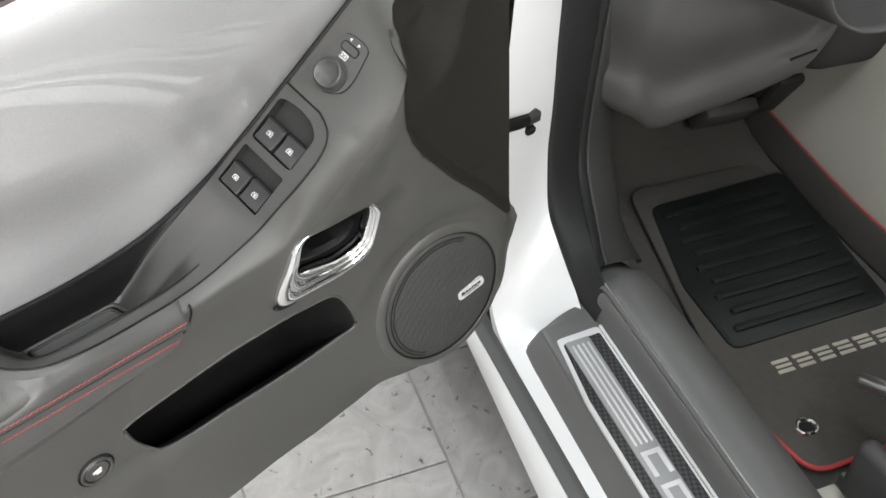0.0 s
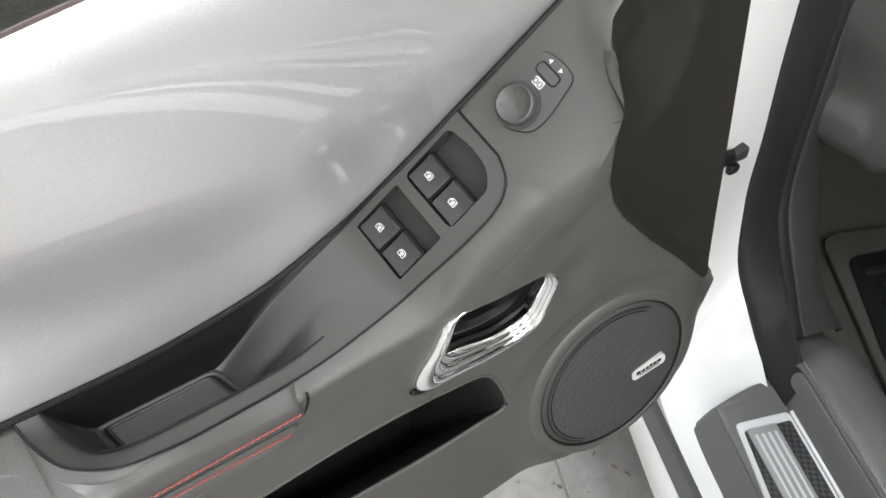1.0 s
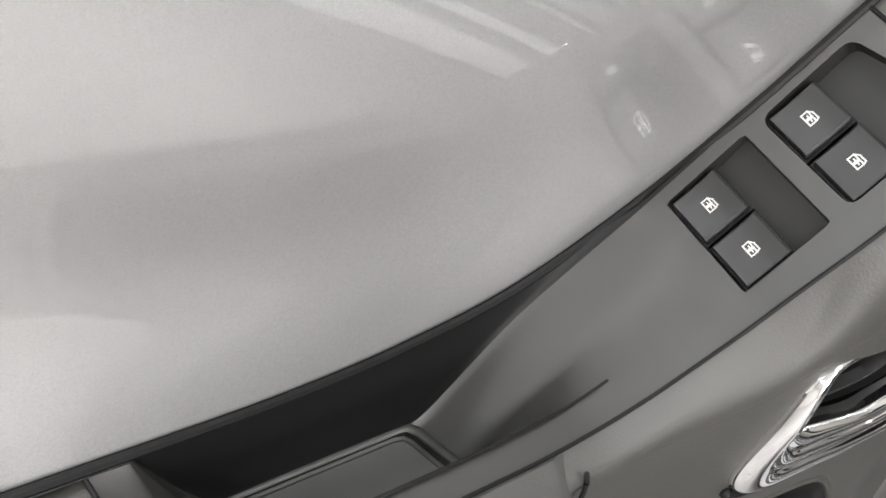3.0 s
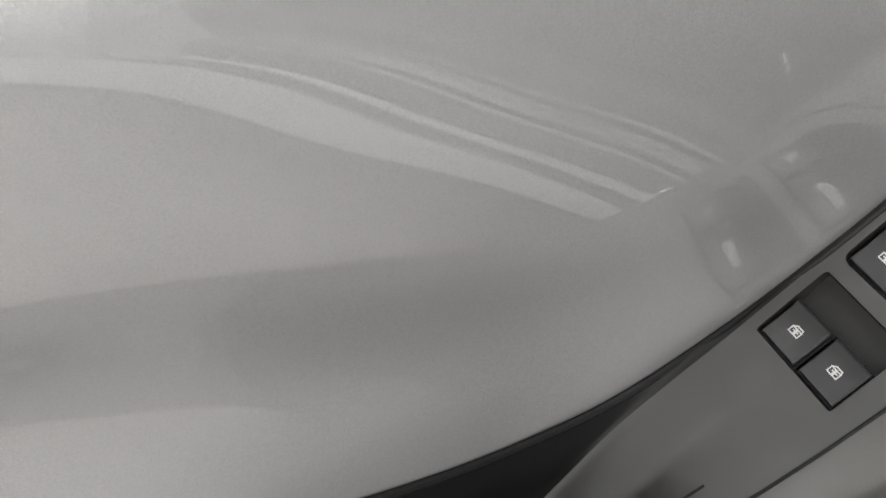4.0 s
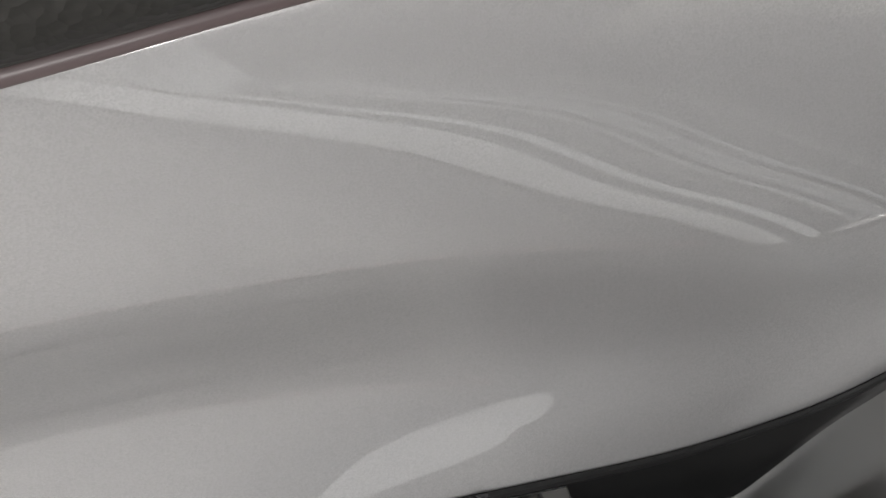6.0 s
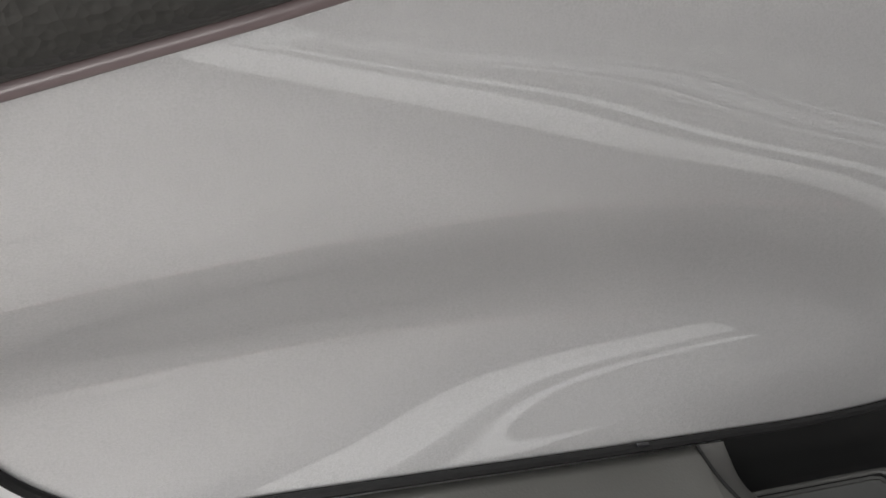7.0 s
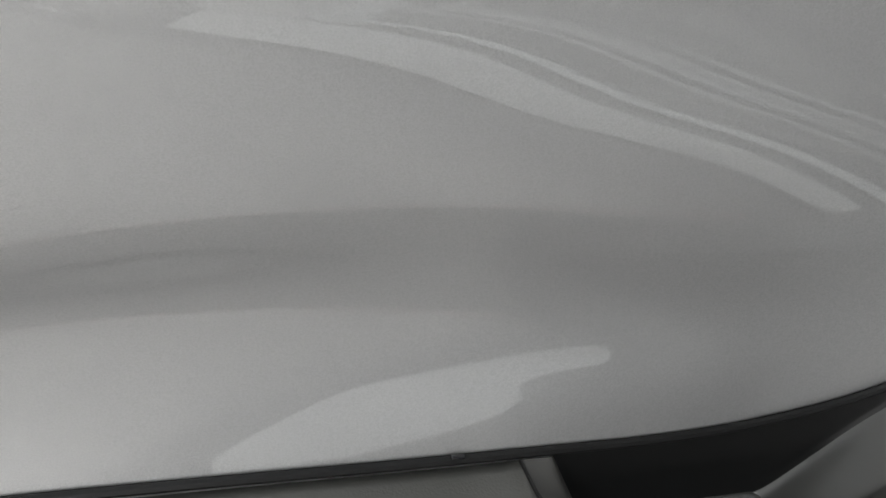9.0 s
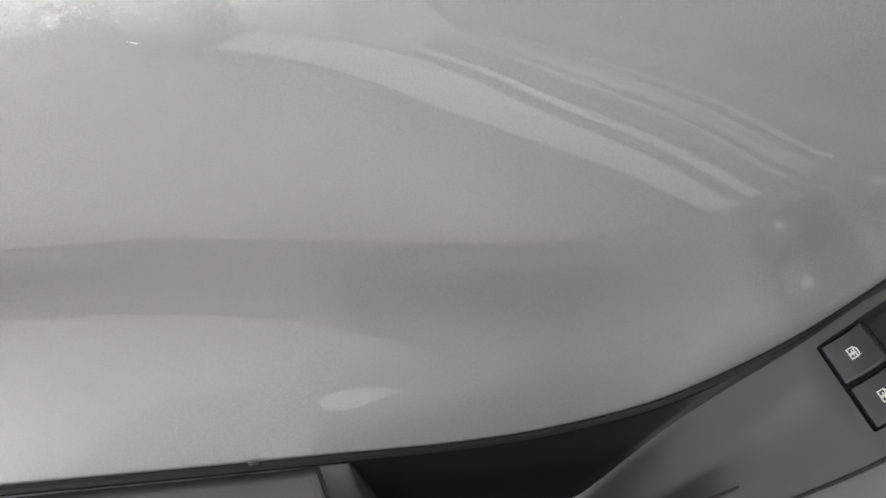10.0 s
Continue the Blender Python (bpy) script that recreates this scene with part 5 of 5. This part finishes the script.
def speaker():
    R = 0.0775

    def at(r, t, d=0.0):
        x, z = SPK.x + r * math.cos(t), SPK.z + r * math.sin(t)
        return Vector((x, pod_y(x, z) + d, z))
    ts = np.linspace(0, 2 * math.pi, 97)[:-1]
    prof = [(R + 0.013, 0.004), (R + 0.011, -0.0005), (R + 0.006, -0.0026), (R + 0.0016, -0.0026), (R + 0.0006, -0.0012), (R + 0.0004, 0.003)]
    ring = part("speaker_ring", grid([[at(r, t, d) for t in ts] for r, d in prof], closed=True), TRIM, door, "dark grey ring round the loudspeaker")
    prof = [(R - 0.0002, 0.001), (R - 0.0015, -0.0012), (R - 0.004, -0.0022), (R * 0.8, -0.0040), (R * 0.5, -0.0055), (R * 0.2, -0.0062), (0.0005, -0.0064)]
    g = material("speaker_mesh", (0.036, 0.036, 0.034), 0.55, grain=0.0, blotch=0.05)
    nt = g.node_tree
    tc = nt.nodes["Texture Coordinate"]
    vor = nt.nodes.new("ShaderNodeTexVoronoi")
    vor.inputs["Scale"].default_value, vor.inputs["Randomness"].default_value = 520, 0.12
    nt.links.new(tc.outputs["Object"], vor.inputs["Vector"])
    bump = nt.nodes.new("ShaderNodeBump")
    bump.inputs["Strength"].default_value, bump.inputs["Distance"].default_value = 0.8, 0.0008
    nt.links.new(vor.outputs["Distance"], bump.inputs["Height"])
    nt.links.new(bump.outputs["Normal"], nt.nodes["Principled BSDF"].inputs["Normal"])
    sp = part("speaker_grille", grid([[at(r, t, d) for t in ts] for r, d in prof], closed=True), g, door, "finely perforated dark loudspeaker grille")
    part("grille_gap", tube([tuple(at(R + 0.0004, t, -0.0012)) for t in ts], 0.0011, 6, closed=True), BLACK, sp)
    # rows of larger holes near the rim
    bm = bmesh.new()
    for k in range(2):
        r = R - 0.0055 - 0.0035 * k
        for j in range(86):
            t = 1.1 + (j + 0.5 * k) * 0.0245 * 1.5
            if t > 1.1 + 3.3:
                break
            c = at(r, t, -0.0031 - 0.0002 * k)
            u, w = Vector((1, -0.1265, 0)) * 0.00115, Vector((0, 0.158, 1)) * 0.00115
            bm.faces.new([bm.verts.new(c + u * math.cos(q) + w * math.sin(q)) for q in np.linspace(0, 2 * math.pi, 9)[:-1]])
    tagged(part("perforation", bm, BLACK, sp, smooth=False), kind="stuff")
    # badge, plain bars for its lettering
    dirx = Vector((0.9655, -0.12, 0.2)).normalized()
    c = Vector((0.2295, 0, 0.5545))
    c.y = pod_y(c.x, c.z) - 0.0065
    dn = Vector((-0.124, -0.98, 0.155)).normalized()
    dz = dn.cross(dirx).normalized()
    if dz.z < 0:
        dz = -dz
    out = rounded([(-18.5, -6), (18.5, -6), (18.5, 6), (-18.5, 6)], 5, 6)

    def on(u, v, h):
        return c + dirx * (u / 1000) + dz * (v / 1000) + dn * h
    bd = part("badge", slab(out, 0.004, lambda u, v, h: on(u, v, h + 0.0012), 0.0008), BADGE, sp, "small silver badge")
    for u0, u1, v0, v1 in ((-14, -9.5, -1.0, 3.0), (-8.3, -4.5, -1.0, 2.2), (-3.4, -0.2, -1.0, 2.2), (0.9, 3.6, -1.0, 3.0), (4.6, 8.4, -1.0, 2.2), (9.4, 13.6, -1.0, 2.2), (-11, 11, -3.2, -2.5)):
        part("lettering_bar", slab([(u0, v0), (u1, v0), (u1, v1), (u0, v1)], 0.0008, lambda u, v, h: on(u, v, h + 0.0016)), BLACK, bd)


def arm_pad():
    """Soft pad on the face of the armrest with two red seams."""
    lower = lut([(-0.53, 0.668), (-0.30, 0.674), (-0.20, 0.680), (-0.14, 0.688), (-0.118, 0.694), (-0.106, 0.704), (-0.0965, 0.722), (-0.0925, 0.732)])
    xs = np.concatenate((np.linspace(-0.53, -0.13, 60), np.linspace(-0.128, -0.0885, 30)))
    rows = []
    top = [Vector(p) for p in ARM[4]]
    tx, ty, tz = [p.x for p in top[60:]], [p.y for p in top[60:]], [p.z for p in top[60:]]
    for x in xs:
        s = Vector((x, float(np.interp(x, tx, ty)), float(np.interp(x, tx, tz)))) if x > -0.205 else None
        if s is None:
            e = edge_at(x)
            k = sstep(-0.205, -0.26, x)
            s = Vector((-0.205, -0.041, 0.749)).lerp(Vector((x, e.y - 0.02, e.z - 0.010)), k)
            s.x = x
        end = sstep(-0.0885, -0.0975, x)
        s = s + Vector((0, -0.0030, 0.0010)) * end
        cz = crest_z(x)
        lo = lower(x)
        puff = 0.0042 * end
        row = []
        c = Vector((x, crest_y(x) - puff, cz + 0.004))
        mid = Vector((x, face_y(x, cz - 0.010) - puff, cz - 0.010))
        for t in np.linspace(0, 1, 9):
            row.append(s * (1 - t) ** 2 + c * (2 * t * (1 - t)) + mid * t * t)
        for z in np.linspace(cz - 0.014, lo, 16):
            f = max((z - lo) / max(cz - 0.014 - lo, 1e-4), 0)
            row.append(Vector((x, face_y(x, z) - puff * min(1, 0.15 + f * 3) - 0.0004, z)))
        rows.append(row)
    pad = part("armrest_pad", grid(rows), PAD, door, "soft dark grey armrest pad")
    gap = [(-0.0893, 0.7400), (-0.0885, 0.7345), (-0.0898, 0.7270), (-0.0945, 0.7180), (-0.1005, 0.7095), (-0.1080, 0.7015)]
    gap = [(x, (face_y(x, z) if z < crest_z(x) else crest_y(x)) - 0.0010, z) for x, z in spline(gap, 24)]
    part("pad_gap", tube(gap, 0.0010, 6), BLACK, pad, "dark gap round the pad's end")

    def on(x, z):
        return Vector((x, face_y(x, z) - 0.0042 * sstep(-0.0885, -0.0975, x) - 0.0004, z))
    # piped groove between two rows of red stitches
    for z0, slope in ((0.7280, -0.037), (0.7112, -0.062)):
        bm = bmesh.new()
        for j in range(90):
            x = -0.096 - 0.0046 * j - (0.008 if z0 < 0.715 else 0)
            p = on(x, z0 + slope * (x + 0.1) + 0.0005)
            q = on(x - 0.0036, z0 + slope * (x - 0.0036 + 0.1) - 0.0007)
            t = tube([tuple(p), tuple(p.lerp(q, 0.5) + Vector((0, -0.0007, 0))), tuple(q)], [0.0003, 0.00048, 0.0003], 6)
            me = bpy.data.meshes.new("tmp")
            t.to_mesh(me)
            t.free()
            bm.from_mesh(me)
            bpy.data.meshes.remove(me)
        part("red_stitching", bm, RED, pad, "row of red stitches")
    part("pad_seam", tube([tuple(on(x, 0.7205 - 0.05 * (x + 0.1))) for x in np.linspace(-0.100, -0.53, 60)], 0.0006, 6), DARK_TRIM, pad)
    return pad


def unlock_button():
    c = face_at(-0.1948, 0.609)

    def at(r, t, d):
        return Vector((c.x + r * math.cos(t), c.y + d, c.z + r * math.sin(t)))
    ts = np.linspace(0, 2 * math.pi, 41)[:-1]
    b = part("boot_button", grid([[at(r, t, d) for t in ts] for r, d in ((0.0150, 0.001), (0.0148, -0.0020), (0.0135, -0.0030), (0.0120, -0.0024), (0.0117, 0.0), (0.0112, -0.0008), (0.0100, -0.0022), (0.006, -0.0014), (0.0003, -0.0012))], closed=True), SMOOTH_TRIM, door, "round dark boot release button")
    part("button_gap", tube([tuple(at(0.0158, t, -0.0004)) for t in ts], 0.0009, 6, closed=True), BLACK, b)
    for dx, dz, l, w in ((0.0, 0.001, 0.0085, 0.0030), (0.001, -0.002, 0.0050, 0.0022)):
        part("mark", rbox((l, 0.0006, w), Matrix.Translation(c + Vector((dx, -0.0023, dz))) @ pose(0, 0, 0, 0, -12, 0), 0), ICON, b, "white symbol")


def door_shell():
    # outer skin and frame behind the trim
    rows = []
    for x in np.linspace(-0.62, 0.31, 40):
        r = []
        for t in np.linspace(0, 1, 24):
            z = 0.47 + 0.55 * t
            r.append(Vector((x, 0.115 + 0.03 * math.sin(math.pi * t) - 0.04 * t * t, z)))
        rows.append(r)
    thicken(part("outer_skin", grid(rows), WHITE_PAINT, door, "white painted outer door skin"), 0.02)
    part("hinge_face", rbox((0.02, 0.13, 0.42), Matrix.Translation((0.292, 0.045, 0.72)), 0.006), DARK_TRIM, door, "dark inner edge of the door")
    part("lock_face", rbox((0.02, 0.14, 0.44), Matrix.Translation((-0.60, 0.05, 0.70)), 0.006), WHITE_PAINT, door)
    bm = rbox((0.92, 0.10, 0.02), Matrix.Translation((-0.15, 0.06, 0.478)), 0.005)
    part("bottom_rail", bm, WHITE_PAINT, door)


silver_insert()
armrest_top()
for p0, q0 in ((-23.0, -11.0), (-22.6, 12.2), (24.2, -10.8), (24.6, 12.6)):
    window_switch(p0, q0)
mirror_switch()
lower_trim()
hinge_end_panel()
pocket_bin()
pull_handle()
speaker()
arm_pad()
unlock_button()
door_shell()
floor_tiles()
